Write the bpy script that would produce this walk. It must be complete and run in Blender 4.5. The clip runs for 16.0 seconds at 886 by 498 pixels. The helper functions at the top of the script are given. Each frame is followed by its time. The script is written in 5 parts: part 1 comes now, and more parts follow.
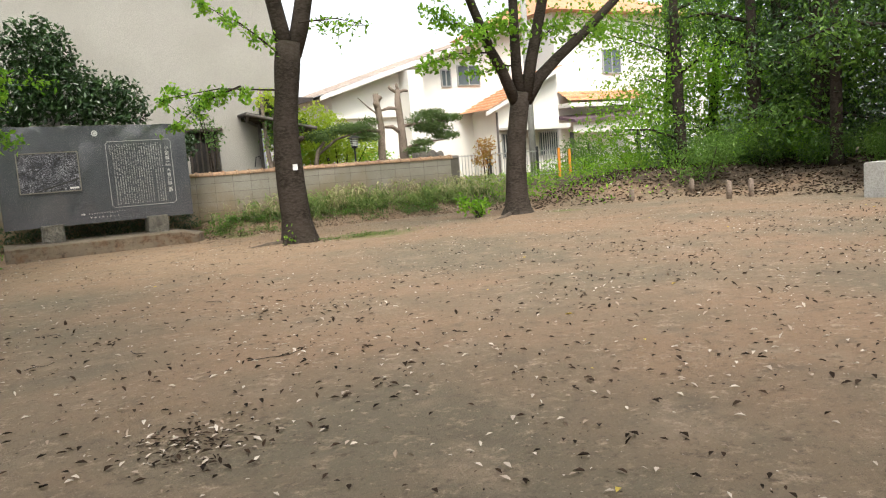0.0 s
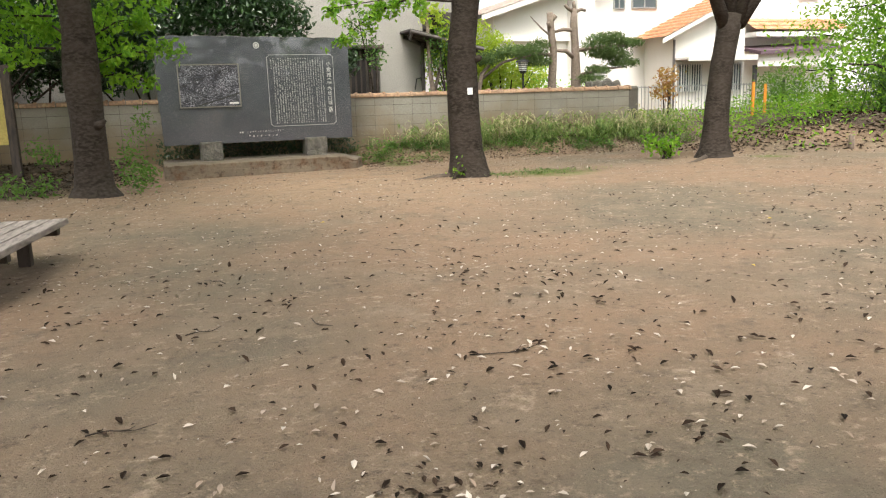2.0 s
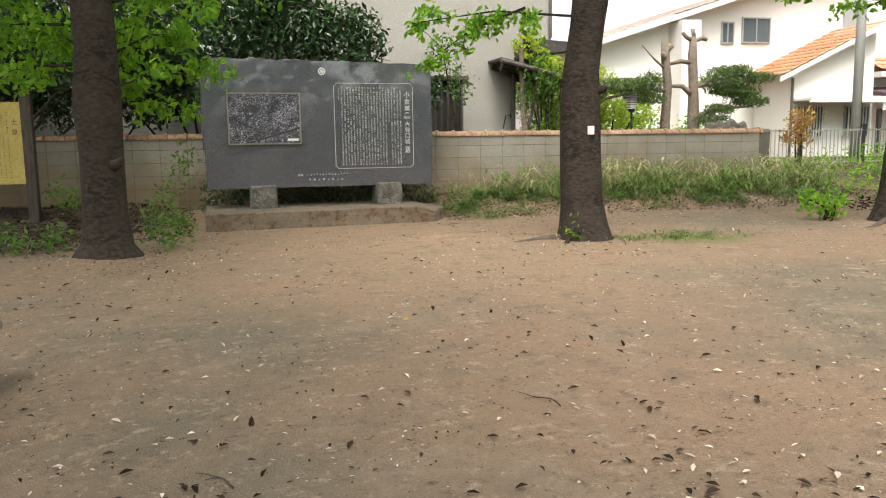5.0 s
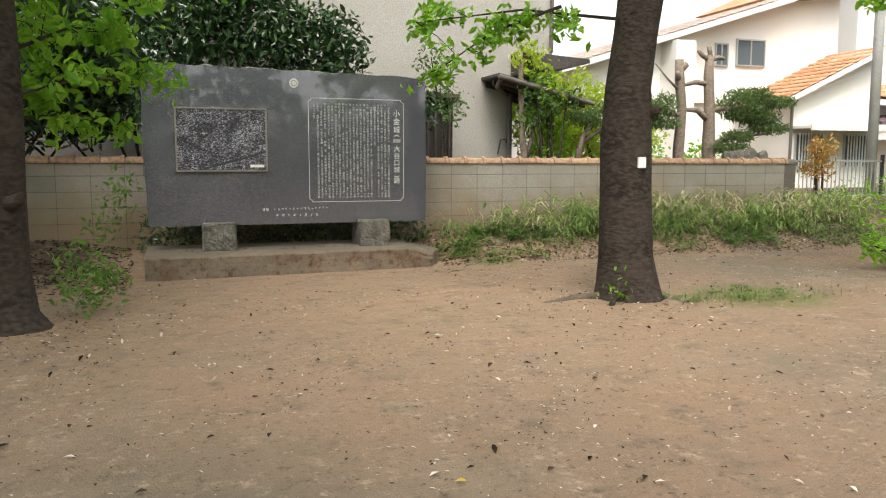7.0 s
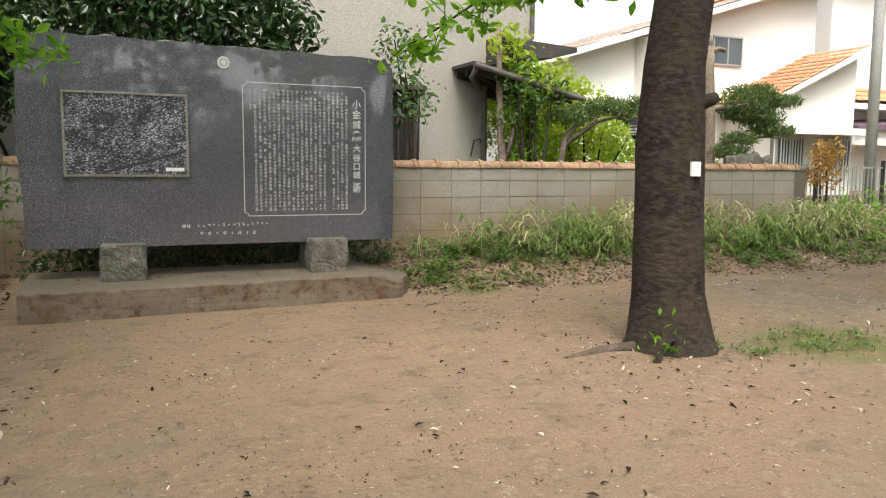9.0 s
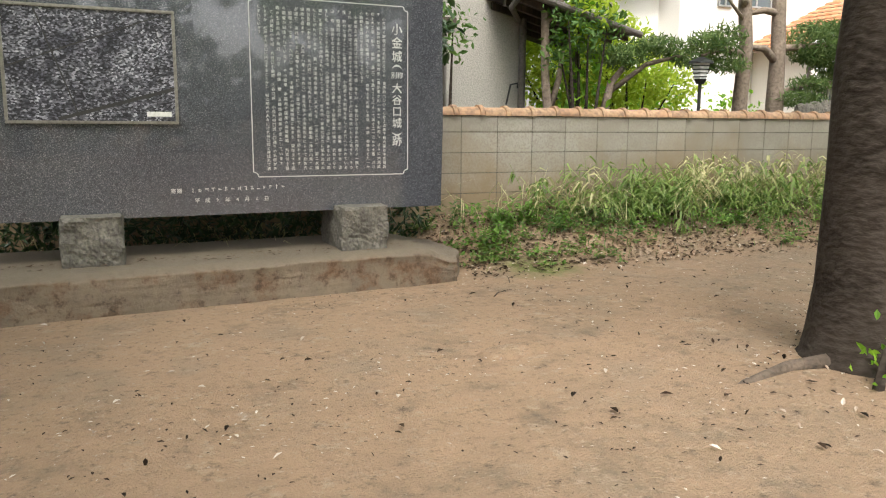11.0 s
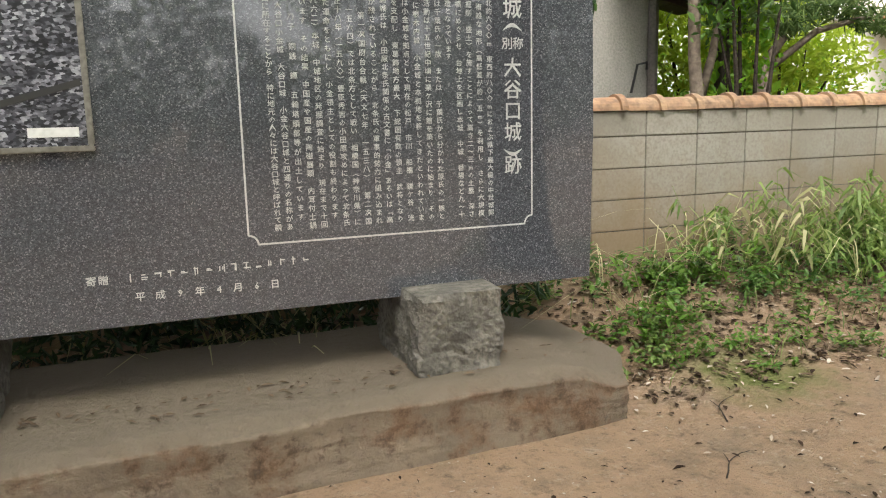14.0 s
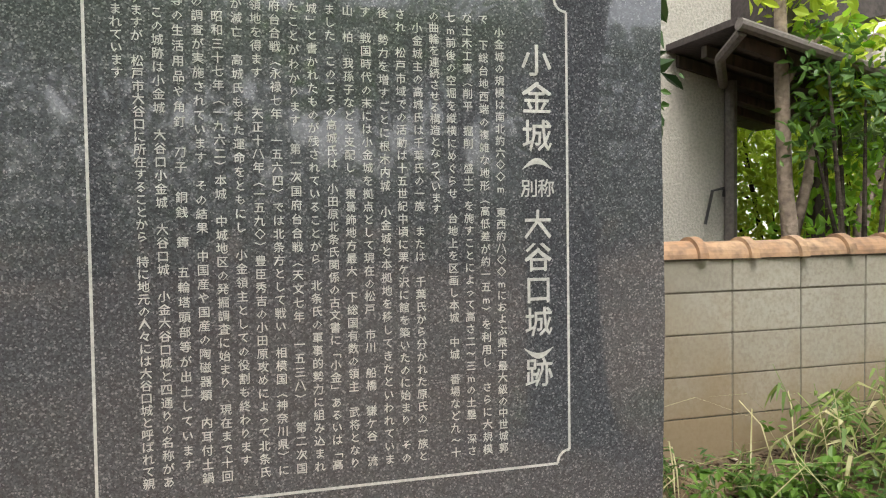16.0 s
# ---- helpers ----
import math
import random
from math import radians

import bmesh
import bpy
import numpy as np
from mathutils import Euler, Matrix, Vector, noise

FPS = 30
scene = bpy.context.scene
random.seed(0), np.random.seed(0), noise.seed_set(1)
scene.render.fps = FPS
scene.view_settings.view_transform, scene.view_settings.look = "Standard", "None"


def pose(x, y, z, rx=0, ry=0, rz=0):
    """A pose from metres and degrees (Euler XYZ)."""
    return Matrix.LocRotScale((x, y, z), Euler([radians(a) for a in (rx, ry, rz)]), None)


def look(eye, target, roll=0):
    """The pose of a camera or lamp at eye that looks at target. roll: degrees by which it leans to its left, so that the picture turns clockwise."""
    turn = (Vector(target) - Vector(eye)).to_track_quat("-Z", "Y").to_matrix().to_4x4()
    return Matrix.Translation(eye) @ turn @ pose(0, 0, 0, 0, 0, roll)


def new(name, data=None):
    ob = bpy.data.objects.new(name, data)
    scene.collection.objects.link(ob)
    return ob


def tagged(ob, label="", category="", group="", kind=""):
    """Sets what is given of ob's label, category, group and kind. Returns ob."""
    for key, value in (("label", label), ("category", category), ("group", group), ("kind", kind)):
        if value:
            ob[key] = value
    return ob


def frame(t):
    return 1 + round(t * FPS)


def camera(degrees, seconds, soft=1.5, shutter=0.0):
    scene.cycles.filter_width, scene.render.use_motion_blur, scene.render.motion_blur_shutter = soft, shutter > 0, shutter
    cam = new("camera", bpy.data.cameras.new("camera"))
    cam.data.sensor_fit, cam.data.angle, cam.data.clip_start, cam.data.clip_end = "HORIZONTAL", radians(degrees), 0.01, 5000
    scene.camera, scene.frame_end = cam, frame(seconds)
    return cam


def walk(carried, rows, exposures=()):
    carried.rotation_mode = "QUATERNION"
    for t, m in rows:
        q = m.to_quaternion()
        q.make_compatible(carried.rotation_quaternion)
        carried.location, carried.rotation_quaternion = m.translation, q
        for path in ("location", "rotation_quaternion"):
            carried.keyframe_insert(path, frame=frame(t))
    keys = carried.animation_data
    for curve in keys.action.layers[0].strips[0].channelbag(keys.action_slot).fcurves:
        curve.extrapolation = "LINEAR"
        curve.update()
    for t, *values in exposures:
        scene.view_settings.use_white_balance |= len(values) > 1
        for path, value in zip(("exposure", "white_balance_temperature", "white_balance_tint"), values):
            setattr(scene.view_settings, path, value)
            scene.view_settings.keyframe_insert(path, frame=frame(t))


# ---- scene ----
cam = camera(59.7, 16.0, soft=1.15)
PATH = [
    (0, (1.868, 1.566, 1.176), (2.85, 3.294, 0.955), -4.4),
    (0.5, (1.886, 2.017, 1.176), (2.839, 3.755, 0.911), -3.3),
    (1, (1.894, 2.402, 1.184), (2.705, 4.203, 0.865), -2.9),
    (1.5, (1.823, 2.827, 1.2), (2.556, 4.653, 0.837), -1.2),
    (2, (1.863, 3.231, 1.197), (2.524, 5.08, 0.815), -1.9),
    (2.5, (1.889, 3.668, 1.199), (2.475, 5.543, 0.82), -1.7),
    (3, (1.975, 4.1, 1.184), (2.556, 5.976, 0.806), -1.8),
    (3.5, (2.037, 4.531, 1.181), (2.609, 6.411, 0.807), -0.9),
    (4, (2.048, 4.953, 1.174), (2.606, 6.836, 0.796), -0.2),
    (4.5, (2.169, 5.424, 1.183), (2.691, 7.323, 0.838), -0.9),
    (4.7, (2.208, 5.619, 1.188), (2.726, 7.527, 0.888), -0.8),
    (7, (2.28, 8.034, 1.308), (2.918, 9.916, 1.081), 0.1),
    (7.5, (2.537, 8.542, 1.326), (3.24, 10.403, 1.12), 0.3),
    (8, (2.681, 8.986, 1.318), (3.399, 10.842, 1.119), 0.1),
    (8.2, (2.709, 9.191, 1.318), (3.433, 11.044, 1.111), 0.3),
    (10.3, (2.566, 11.189, 1.248), (3.402, 12.99, 1.01), -0.1),
    (10.5, (2.583, 11.371, 1.227), (3.412, 13.17, 0.947), -0.1),
    (11, (2.675, 11.841, 1.218), (3.502, 13.632, 0.89), 0.5),
    (11.5, (2.745, 12.248, 1.254), (3.509, 14.066, 0.918), 0.4),
    (12, (2.792, 12.719, 1.261), (3.535, 14.544, 0.922), 0.4),
    (12.5, (2.917, 13.17, 1.269), (3.625, 15.008, 0.926), -0.4),
    (13, (3.018, 13.653, 1.266), (3.713, 15.496, 0.914), -0.8),
    (13.5, (3.246, 14.068, 1.279), (3.947, 15.908, 0.927), -1.0),
    (14, (3.416, 14.482, 1.275), (4.117, 16.323, 0.931), -1.3),
    (14.5, (3.574, 14.857, 1.286), (4.298, 16.692, 0.961), -1.3),
    (15, (3.744, 15.186, 1.363), (4.484, 17.034, 1.172), -1.3),
    (15.5, (3.85, 15.437, 1.437), (4.61, 17.285, 1.35), -1.0),
    (16, (4.018, 15.494, 1.466), (4.586, 17.41, 1.395), -0.8),
]
walk(cam, [(t, look(eye, target, roll)) for t, eye, target, roll in PATH],
     exposures=((0, 1.36), (0.5, 1.42), (1.0, 1.32), (1.5, 1.56), (3.0, 1.42), (4.5, 1.42), (8, 1.4), (10.3, 1.52), (11, 1.6), (12.5, 1.56), (13, 1.66), (14, 1.58), (16, 1.58)))

# ---- light ----
world = bpy.data.worlds.new("world")
scene.world = world
world.use_nodes = True
wn = world.node_tree
sky = wn.nodes.new("ShaderNodeTexSky")
sky.sky_type, sky.sun_disc = "NISHITA", False
sky.sun_elevation, sky.sun_rotation = radians(58), radians(200)
sky.air_density, sky.dust_density, sky.ozone_density = 1.0, 4.0, 1.0
pale = wn.nodes.new("ShaderNodeHueSaturation")  # thin white cloud over the whole sky
pale.inputs["Saturation"].default_value, pale.inputs["Value"].default_value = 0.22, 1.0
wn.links.new(sky.outputs[0], pale.inputs["Color"])
wn.links.new(pale.outputs[0], wn.nodes["Background"].inputs[0])
wn.nodes["Background"].inputs[1].default_value = 0.15
sun = new("sun", bpy.data.lights.new("sun", "SUN"))
sun.data.energy, sun.data.angle, sun.data.color = 1.4, radians(24), (1.0, 0.95, 0.87)
sun.matrix_world = look((-4, -11, 20), (0, 0, 0))

# ---- materials ----
def nodes_of(name):
    m = bpy.data.materials.new(name)
    m.use_nodes = True
    return m, m.node_tree.nodes, m.node_tree.links, m.node_tree.nodes["Principled BSDF"]


def surface(name, c1, c2, c3=None, big=1.5, fine=40.0, rough=0.8, bump=0.3, depth=0.01, metal=0.0, vary=0.0, stretch=(1, 1, 1), spec=0.5):
    """Colour from a broad and a fine noise, fine relief, and a shade of its own for each piece."""
    m, N, L, P = nodes_of(name)
    geo = N.new("ShaderNodeNewGeometry")
    mp = N.new("ShaderNodeMapping")
    mp.inputs["Scale"].default_value = stretch
    L.new(geo.outputs["Position"], mp.inputs[0])
    a = N.new("ShaderNodeTexNoise"); a.inputs["Scale"].default_value = big; a.inputs["Detail"].default_value = 6
    b = N.new("ShaderNodeTexNoise"); b.inputs["Scale"].default_value = fine; b.inputs["Detail"].default_value = 5
    L.new(mp.outputs[0], a.inputs[0]); L.new(mp.outputs[0], b.inputs[0])
    ra = N.new("ShaderNodeValToRGB")
    ra.color_ramp.elements[0].position, ra.color_ramp.elements[1].position = 0.35, 0.65
    ra.color_ramp.elements[0].color, ra.color_ramp.elements[1].color = (*c1, 1), (*c2, 1)
    L.new(a.outputs[0], ra.inputs[0])
    mix = N.new("ShaderNodeMix"); mix.data_type = "RGBA"
    rb = N.new("ShaderNodeMapRange")
    rb.inputs["From Min"].default_value, rb.inputs["From Max"].default_value = 0.4, 0.72
    L.new(b.outputs[0], rb.inputs[0]); L.new(rb.outputs[0], mix.inputs[0])
    L.new(ra.outputs[0], mix.inputs[6])
    mix.inputs[7].default_value = (*(c3 or c1), 1)
    out = mix.outputs[2]
    if vary:
        info = N.new("ShaderNodeObjectInfo")
        hsv = N.new("ShaderNodeHueSaturation")
        mr = N.new("ShaderNodeMapRange")
        mr.inputs["To Min"].default_value, mr.inputs["To Max"].default_value = 1 - vary, 1 + vary
        L.new(info.outputs["Random"], mr.inputs[0]); L.new(mr.outputs[0], hsv.inputs["Value"])
        L.new(out, hsv.inputs["Color"]); out = hsv.outputs[0]
    L.new(out, P.inputs["Base Color"])
    P.inputs["Roughness"].default_value, P.inputs["Metallic"].default_value = rough, metal
    P.inputs["Specular IOR Level"].default_value = spec
    if bump:
        bp = N.new("ShaderNodeBump"); bp.inputs["Strength"].default_value, bp.inputs["Distance"].default_value = bump, depth
        L.new(b.outputs[0], bp.inputs["Height"]); L.new(bp.outputs[0], P.inputs["Normal"])
    return m


def leafy(name, c1, c2, shine=0.45, through_light=0.4, spec=0.5):
    """Leaves: a shade for each leaf, some light through the blade."""
    m, N, L, P = nodes_of(name)
    geo = N.new("ShaderNodeNewGeometry")
    r = N.new("ShaderNodeValToRGB")
    r.color_ramp.elements[0].color, r.color_ramp.elements[1].color = (*c1, 1), (*c2, 1)
    L.new(geo.outputs["Random Per Island"], r.inputs[0])
    L.new(r.outputs[0], P.inputs["Base Color"])
    P.inputs["Roughness"].default_value, P.inputs["Specular IOR Level"].default_value = shine, spec
    tr = N.new("ShaderNodeBsdfTranslucent")
    L.new(r.outputs[0], tr.inputs[0])
    mx = N.new("ShaderNodeMixShader"); mx.inputs[0].default_value = through_light
    L.new(P.outputs[0], mx.inputs[1]); L.new(tr.outputs[0], mx.inputs[2])
    L.new(mx.outputs[0], N["Material Output"].inputs[0])
    return m


def granite(name):
    m, N, L, P = nodes_of(name)
    geo = N.new("ShaderNodeNewGeometry")
    v = N.new("ShaderNodeTexVoronoi"); v.inputs["Scale"].default_value = 260
    n = N.new("ShaderNodeTexNoise"); n.inputs["Scale"].default_value = 120; n.inputs["Detail"].default_value = 4
    big = N.new("ShaderNodeTexNoise"); big.inputs["Scale"].default_value = 1.3; big.inputs["Detail"].default_value = 5
    for t in (v, n, big):
        L.new(geo.outputs["Position"], t.inputs[0])
    sep = N.new("ShaderNodeSeparateColor"); L.new(v.outputs["Color"], sep.inputs[0])
    r = N.new("ShaderNodeValToRGB")
    e = r.color_ramp.elements
    e[0].color, e[1].color = (0.040, 0.043, 0.052, 1), (0.25, 0.25, 0.27, 1)
    k = e.new(0.55); k.color = (0.072, 0.077, 0.090, 1)
    k = e.new(0.86); k.color = (0.11, 0.116, 0.132, 1)
    L.new(sep.outputs[0], r.inputs[0])
    mul = N.new("ShaderNodeMix"); mul.data_type, mul.blend_type = "RGBA", "MULTIPLY"; mul.inputs[0].default_value = 1
    rr = N.new("ShaderNodeValToRGB")
    rr.color_ramp.elements[0].position, rr.color_ramp.elements[1].position = 0.3, 0.7
    rr.color_ramp.elements[0].color, rr.color_ramp.elements[1].color = (0.82, 0.82, 0.84, 1), (1.08, 1.07, 1.04, 1)
    L.new(big.outputs[0], rr.inputs[0]); L.new(r.outputs[0], mul.inputs[6]); L.new(rr.outputs[0], mul.inputs[7])
    L.new(mul.outputs[2], P.inputs["Base Color"])
    ro = N.new("ShaderNodeMapRange"); ro.inputs["To Min"].default_value, ro.inputs["To Max"].default_value = 0.04, 0.12
    L.new(n.outputs[0], ro.inputs[0]); L.new(ro.outputs[0], P.inputs["Roughness"])
    P.inputs["Coat Weight"].default_value, P.inputs["Coat Roughness"].default_value, P.inputs["Coat IOR"].default_value = 1.0, 0.03, 1.6  # waxed polish
    return m


def soil(name):
    """Trodden earth: grey-brown with pinkish and pale patches, moss by the trees, grit."""
    m, N, L, P = nodes_of(name)
    geo = N.new("ShaderNodeNewGeometry")
    def noise_tex(scale, detail=6, rough=0.6):
        t = N.new("ShaderNodeTexNoise"); t.inputs["Scale"].default_value, t.inputs["Detail"].default_value, t.inputs["Roughness"].default_value = scale, detail, rough
        L.new(geo.outputs["Position"], t.inputs[0]); return t
    def blend(fac, a, col, lo, hi):
        mr = N.new("ShaderNodeMapRange"); mr.inputs["From Min"].default_value, mr.inputs["From Max"].default_value = lo, hi
        L.new(fac, mr.inputs[0])
        mx = N.new("ShaderNodeMix"); mx.data_type = "RGBA"
        L.new(mr.outputs[0], mx.inputs[0])
        if isinstance(a, tuple): mx.inputs[6].default_value = (*a, 1)
        else: L.new(a, mx.inputs[6])
        mx.inputs[7].default_value = (*col, 1)
        return mx.outputs[2]
    c = blend(noise_tex(0.35).outputs[0], (0.165, 0.134, 0.094), (0.245, 0.165, 0.108), 0.38, 0.58)
    # worn reddish clay before the slab
    d = N.new("ShaderNodeVectorMath"); d.operation = "DISTANCE"; d.inputs[1].default_value = (3.8, 16.2, 0)
    L.new(geo.outputs["Position"], d.inputs[0])
    mr = N.new("ShaderNodeMapRange"); mr.inputs["From Min"].default_value, mr.inputs["From Max"].default_value = 6.0, 1.0
    L.new(d.outputs["Value"], mr.inputs[0])
    mu = N.new("ShaderNodeMath"); mu.operation = "MULTIPLY"
    L.new(mr.outputs[0], mu.inputs[0]); L.new(noise_tex(5, 7, 0.7).outputs[0], mu.inputs[1])
    c = blend(mu.outputs[0], c, (0.335, 0.225, 0.145), 0.05, 0.5)
    c = blend(noise_tex(1.7).outputs[0], c, (0.255, 0.192, 0.135), 0.53, 0.72)
    c = blend(noise_tex(2.6, 8, 0.7).outputs[0], c, (0.135, 0.104, 0.074), 0.54, 0.74)
    c = blend(noise_tex(3.3, 10, 0.78).outputs[0], c, (0.35, 0.265, 0.19), 0.58, 0.66)
    c = blend(noise_tex(6.5, 8, 0.75).outputs[0], c, (0.36, 0.275, 0.195), 0.56, 0.69)
    c = blend(noise_tex(8.5, 8, 0.75).outputs[0], c, (0.10, 0.073, 0.05), 0.57, 0.70)
    c = blend(noise_tex(15, 9, 0.75).outputs[0], c, (0.37, 0.285, 0.205), 0.58, 0.68)
    c = blend(noise_tex(28, 6, 0.7).outputs[0], c, (0.09, 0.068, 0.048), 0.54, 0.8)
    c = blend(noise_tex(75, 4, 0.7).outputs[0], c, (0.36, 0.29, 0.215), 0.6, 0.75)
    # dark leaf mould: under the boughs by the board, on the bank and in the wood
    for (x, y, rad) in ((-2.2, 18.4, 4.2), (24, 8, 8.6), (20.5, 18.0, 7.2), (8.0, 20.4, 3.1), (11.2, 20.4, 3.1), (4.0, 20.0, 2.2)):
        d = N.new("ShaderNodeVectorMath"); d.operation = "DISTANCE"; d.inputs[1].default_value = (x, y, 0)
        L.new(geo.outputs["Position"], d.inputs[0])
        mr = N.new("ShaderNodeMapRange"); mr.inputs["From Min"].default_value, mr.inputs["From Max"].default_value = rad, rad - 1.0
        L.new(d.outputs["Value"], mr.inputs[0])
        mu = N.new("ShaderNodeMath"); mu.operation = "MULTIPLY"
        L.new(mr.outputs[0], mu.inputs[0]); L.new(noise_tex(4.5, 7, 0.7).outputs[0], mu.inputs[1])
        c = blend(mu.outputs[0], c, (0.075, 0.056, 0.04), 0.2, 0.5)
    # moss round a place on the ground
    for (x, y, rad) in ((7.6, 14.1, 1.5), (12.0, 14.2, 0.9), (6.1, 17.25, 0.8)):
        d = N.new("ShaderNodeVectorMath"); d.operation = "DISTANCE"; d.inputs[1].default_value = (x, y, 0)
        L.new(geo.outputs["Position"], d.inputs[0])
        mr = N.new("ShaderNodeMapRange"); mr.inputs["From Min"].default_value, mr.inputs["From Max"].default_value = rad, 0.0
        L.new(d.outputs["Value"], mr.inputs[0])
        mu = N.new("ShaderNodeMath"); mu.operation = "MULTIPLY"
        L.new(mr.outputs[0], mu.inputs[0]); L.new(noise_tex(3.5, 7, 0.7).outputs[0], mu.inputs[1])
        c = blend(mu.outputs[0], c, (0.14, 0.15, 0.05), 0.22, 0.45)
    L.new(c, P.inputs["Base Color"])
    P.inputs["Roughness"].default_value = 0.95
    P.inputs["Specular IOR Level"].default_value = 0.2
    h = N.new("ShaderNodeMath"); h.operation = "ADD"
    L.new(noise_tex(22, 8, 0.7).outputs[0], h.inputs[0]); L.new(noise_tex(90, 4).outputs[0], h.inputs[1])
    bp = N.new("ShaderNodeBump"); bp.inputs["Strength"].default_value, bp.inputs["Distance"].default_value = 0.8, 0.03
    L.new(h.outputs[0], bp.inputs["Height"]); L.new(bp.outputs[0], P.inputs["Normal"])
    return m


SOIL = soil("trodden_earth")
GRANITE = granite("polished_granite")
ROUGHSTONE = surface("rough_granite", (0.125, 0.115, 0.098), (0.205, 0.185, 0.155), (0.075, 0.068, 0.058), 7, 45, 0.9, 0.9, 0.02)


def base_rock(name):
    """Split brown stone: rust and damp blotches on the sides, one plain dull brown on upward faces."""
    m, N, L, P = nodes_of(name)
    geo = N.new("ShaderNodeNewGeometry")
    def tex(scale, rough=0.7):
        t = N.new("ShaderNodeTexNoise"); t.inputs["Scale"].default_value, t.inputs["Detail"].default_value, t.inputs["Roughness"].default_value = scale, 9, rough
        L.new(geo.outputs["Position"], t.inputs[0]); return t.outputs[0]
    def over(fac, a, col, lo, hi):
        mr = N.new("ShaderNodeMapRange"); mr.inputs["From Min"].default_value, mr.inputs["From Max"].default_value = lo, hi
        mx = N.new("ShaderNodeMix"); mx.data_type = "RGBA"
        L.new(fac, mr.inputs[0]); L.new(mr.outputs[0], mx.inputs[0]); mx.inputs[7].default_value = (*col, 1)
        if isinstance(a, tuple): mx.inputs[6].default_value = (*a, 1)
        else: L.new(a, mx.inputs[6])
        return mx.outputs[2]
    c = over(tex(2.4), (0.165, 0.128, 0.092), (0.235, 0.18, 0.128), 0.4, 0.62)
    c = over(tex(5.5), c, (0.155, 0.085, 0.044), 0.48, 0.64)
    c = over(tex(11), c, (0.06, 0.045, 0.032), 0.53, 0.68)
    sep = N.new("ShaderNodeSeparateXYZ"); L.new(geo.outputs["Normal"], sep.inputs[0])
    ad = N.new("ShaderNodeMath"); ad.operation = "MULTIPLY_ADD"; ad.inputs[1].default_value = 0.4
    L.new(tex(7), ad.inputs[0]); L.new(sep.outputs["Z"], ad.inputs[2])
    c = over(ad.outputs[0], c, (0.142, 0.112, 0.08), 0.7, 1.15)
    c = over(tex(38), c, (0.10, 0.08, 0.06), 0.55, 0.8)
    L.new(c, P.inputs["Base Color"]); P.inputs["Roughness"].default_value = 0.93
    bp = N.new("ShaderNodeBump"); bp.inputs["Strength"].default_value, bp.inputs["Distance"].default_value = 0.75, 0.03
    L.new(tex(16), bp.inputs["Height"]); L.new(bp.outputs[0], P.inputs["Normal"])
    return m


BASESTONE = base_rock("weathered_base_stone")
WHITECUT = surface("whitened_carving", (0.50, 0.50, 0.49), (0.62, 0.62, 0.6), (0.36, 0.36, 0.36), 8, 90, 0.8, 0)
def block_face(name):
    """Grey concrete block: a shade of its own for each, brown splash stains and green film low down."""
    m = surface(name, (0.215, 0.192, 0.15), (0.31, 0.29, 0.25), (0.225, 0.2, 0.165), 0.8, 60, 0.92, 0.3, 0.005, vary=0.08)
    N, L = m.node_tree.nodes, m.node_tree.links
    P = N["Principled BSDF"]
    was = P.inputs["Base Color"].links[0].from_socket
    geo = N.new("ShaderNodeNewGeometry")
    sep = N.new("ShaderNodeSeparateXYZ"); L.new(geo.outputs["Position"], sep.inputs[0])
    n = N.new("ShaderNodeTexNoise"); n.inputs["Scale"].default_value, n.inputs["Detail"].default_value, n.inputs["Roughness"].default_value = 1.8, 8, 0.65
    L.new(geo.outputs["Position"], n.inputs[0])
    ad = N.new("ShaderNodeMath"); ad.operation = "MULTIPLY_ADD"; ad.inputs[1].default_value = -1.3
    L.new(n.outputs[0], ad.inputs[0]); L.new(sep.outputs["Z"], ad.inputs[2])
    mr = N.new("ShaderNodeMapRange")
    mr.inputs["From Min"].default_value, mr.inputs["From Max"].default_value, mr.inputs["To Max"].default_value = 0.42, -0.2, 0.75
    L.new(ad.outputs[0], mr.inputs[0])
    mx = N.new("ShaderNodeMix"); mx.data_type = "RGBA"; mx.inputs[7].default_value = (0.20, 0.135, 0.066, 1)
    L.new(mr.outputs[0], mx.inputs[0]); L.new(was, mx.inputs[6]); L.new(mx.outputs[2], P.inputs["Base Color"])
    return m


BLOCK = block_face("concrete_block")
MORTAR = surface("mortar", (0.11, 0.098, 0.08), (0.145, 0.13, 0.108), (0.08, 0.07, 0.058), 3, 50, 0.95, 0.4)
CAPTILE = surface("terracotta_cap", (0.29, 0.165, 0.092), (0.36, 0.235, 0.14), (0.16, 0.10, 0.065), 5, 22, 0.8, 0.4, 0.006, vary=0.14)
ROOFTILE = surface("orange_roof_tile", (0.55, 0.22, 0.09), (0.62, 0.33, 0.18), (0.35, 0.16, 0.09), 2, 20, 0.7, 0.3, vary=0.1)
STUCCO = surface("grey_stucco", (0.34, 0.32, 0.285), (0.39, 0.37, 0.335), (0.26, 0.245, 0.22), 0.8, 55, 0.95, 0.9, 0.012)
WHITEWALL = surface("white_render", (0.74, 0.71, 0.65), (0.80, 0.78, 0.73), (0.68, 0.65, 0.6), 0.8, 40, 0.9, 0.3)
DARKWOOD = surface("dark_stained_wood", (0.05, 0.035, 0.028), (0.085, 0.06, 0.045), (0.025, 0.02, 0.016), 3, 30, 0.7, 0.5, stretch=(1, 1, 0.2))
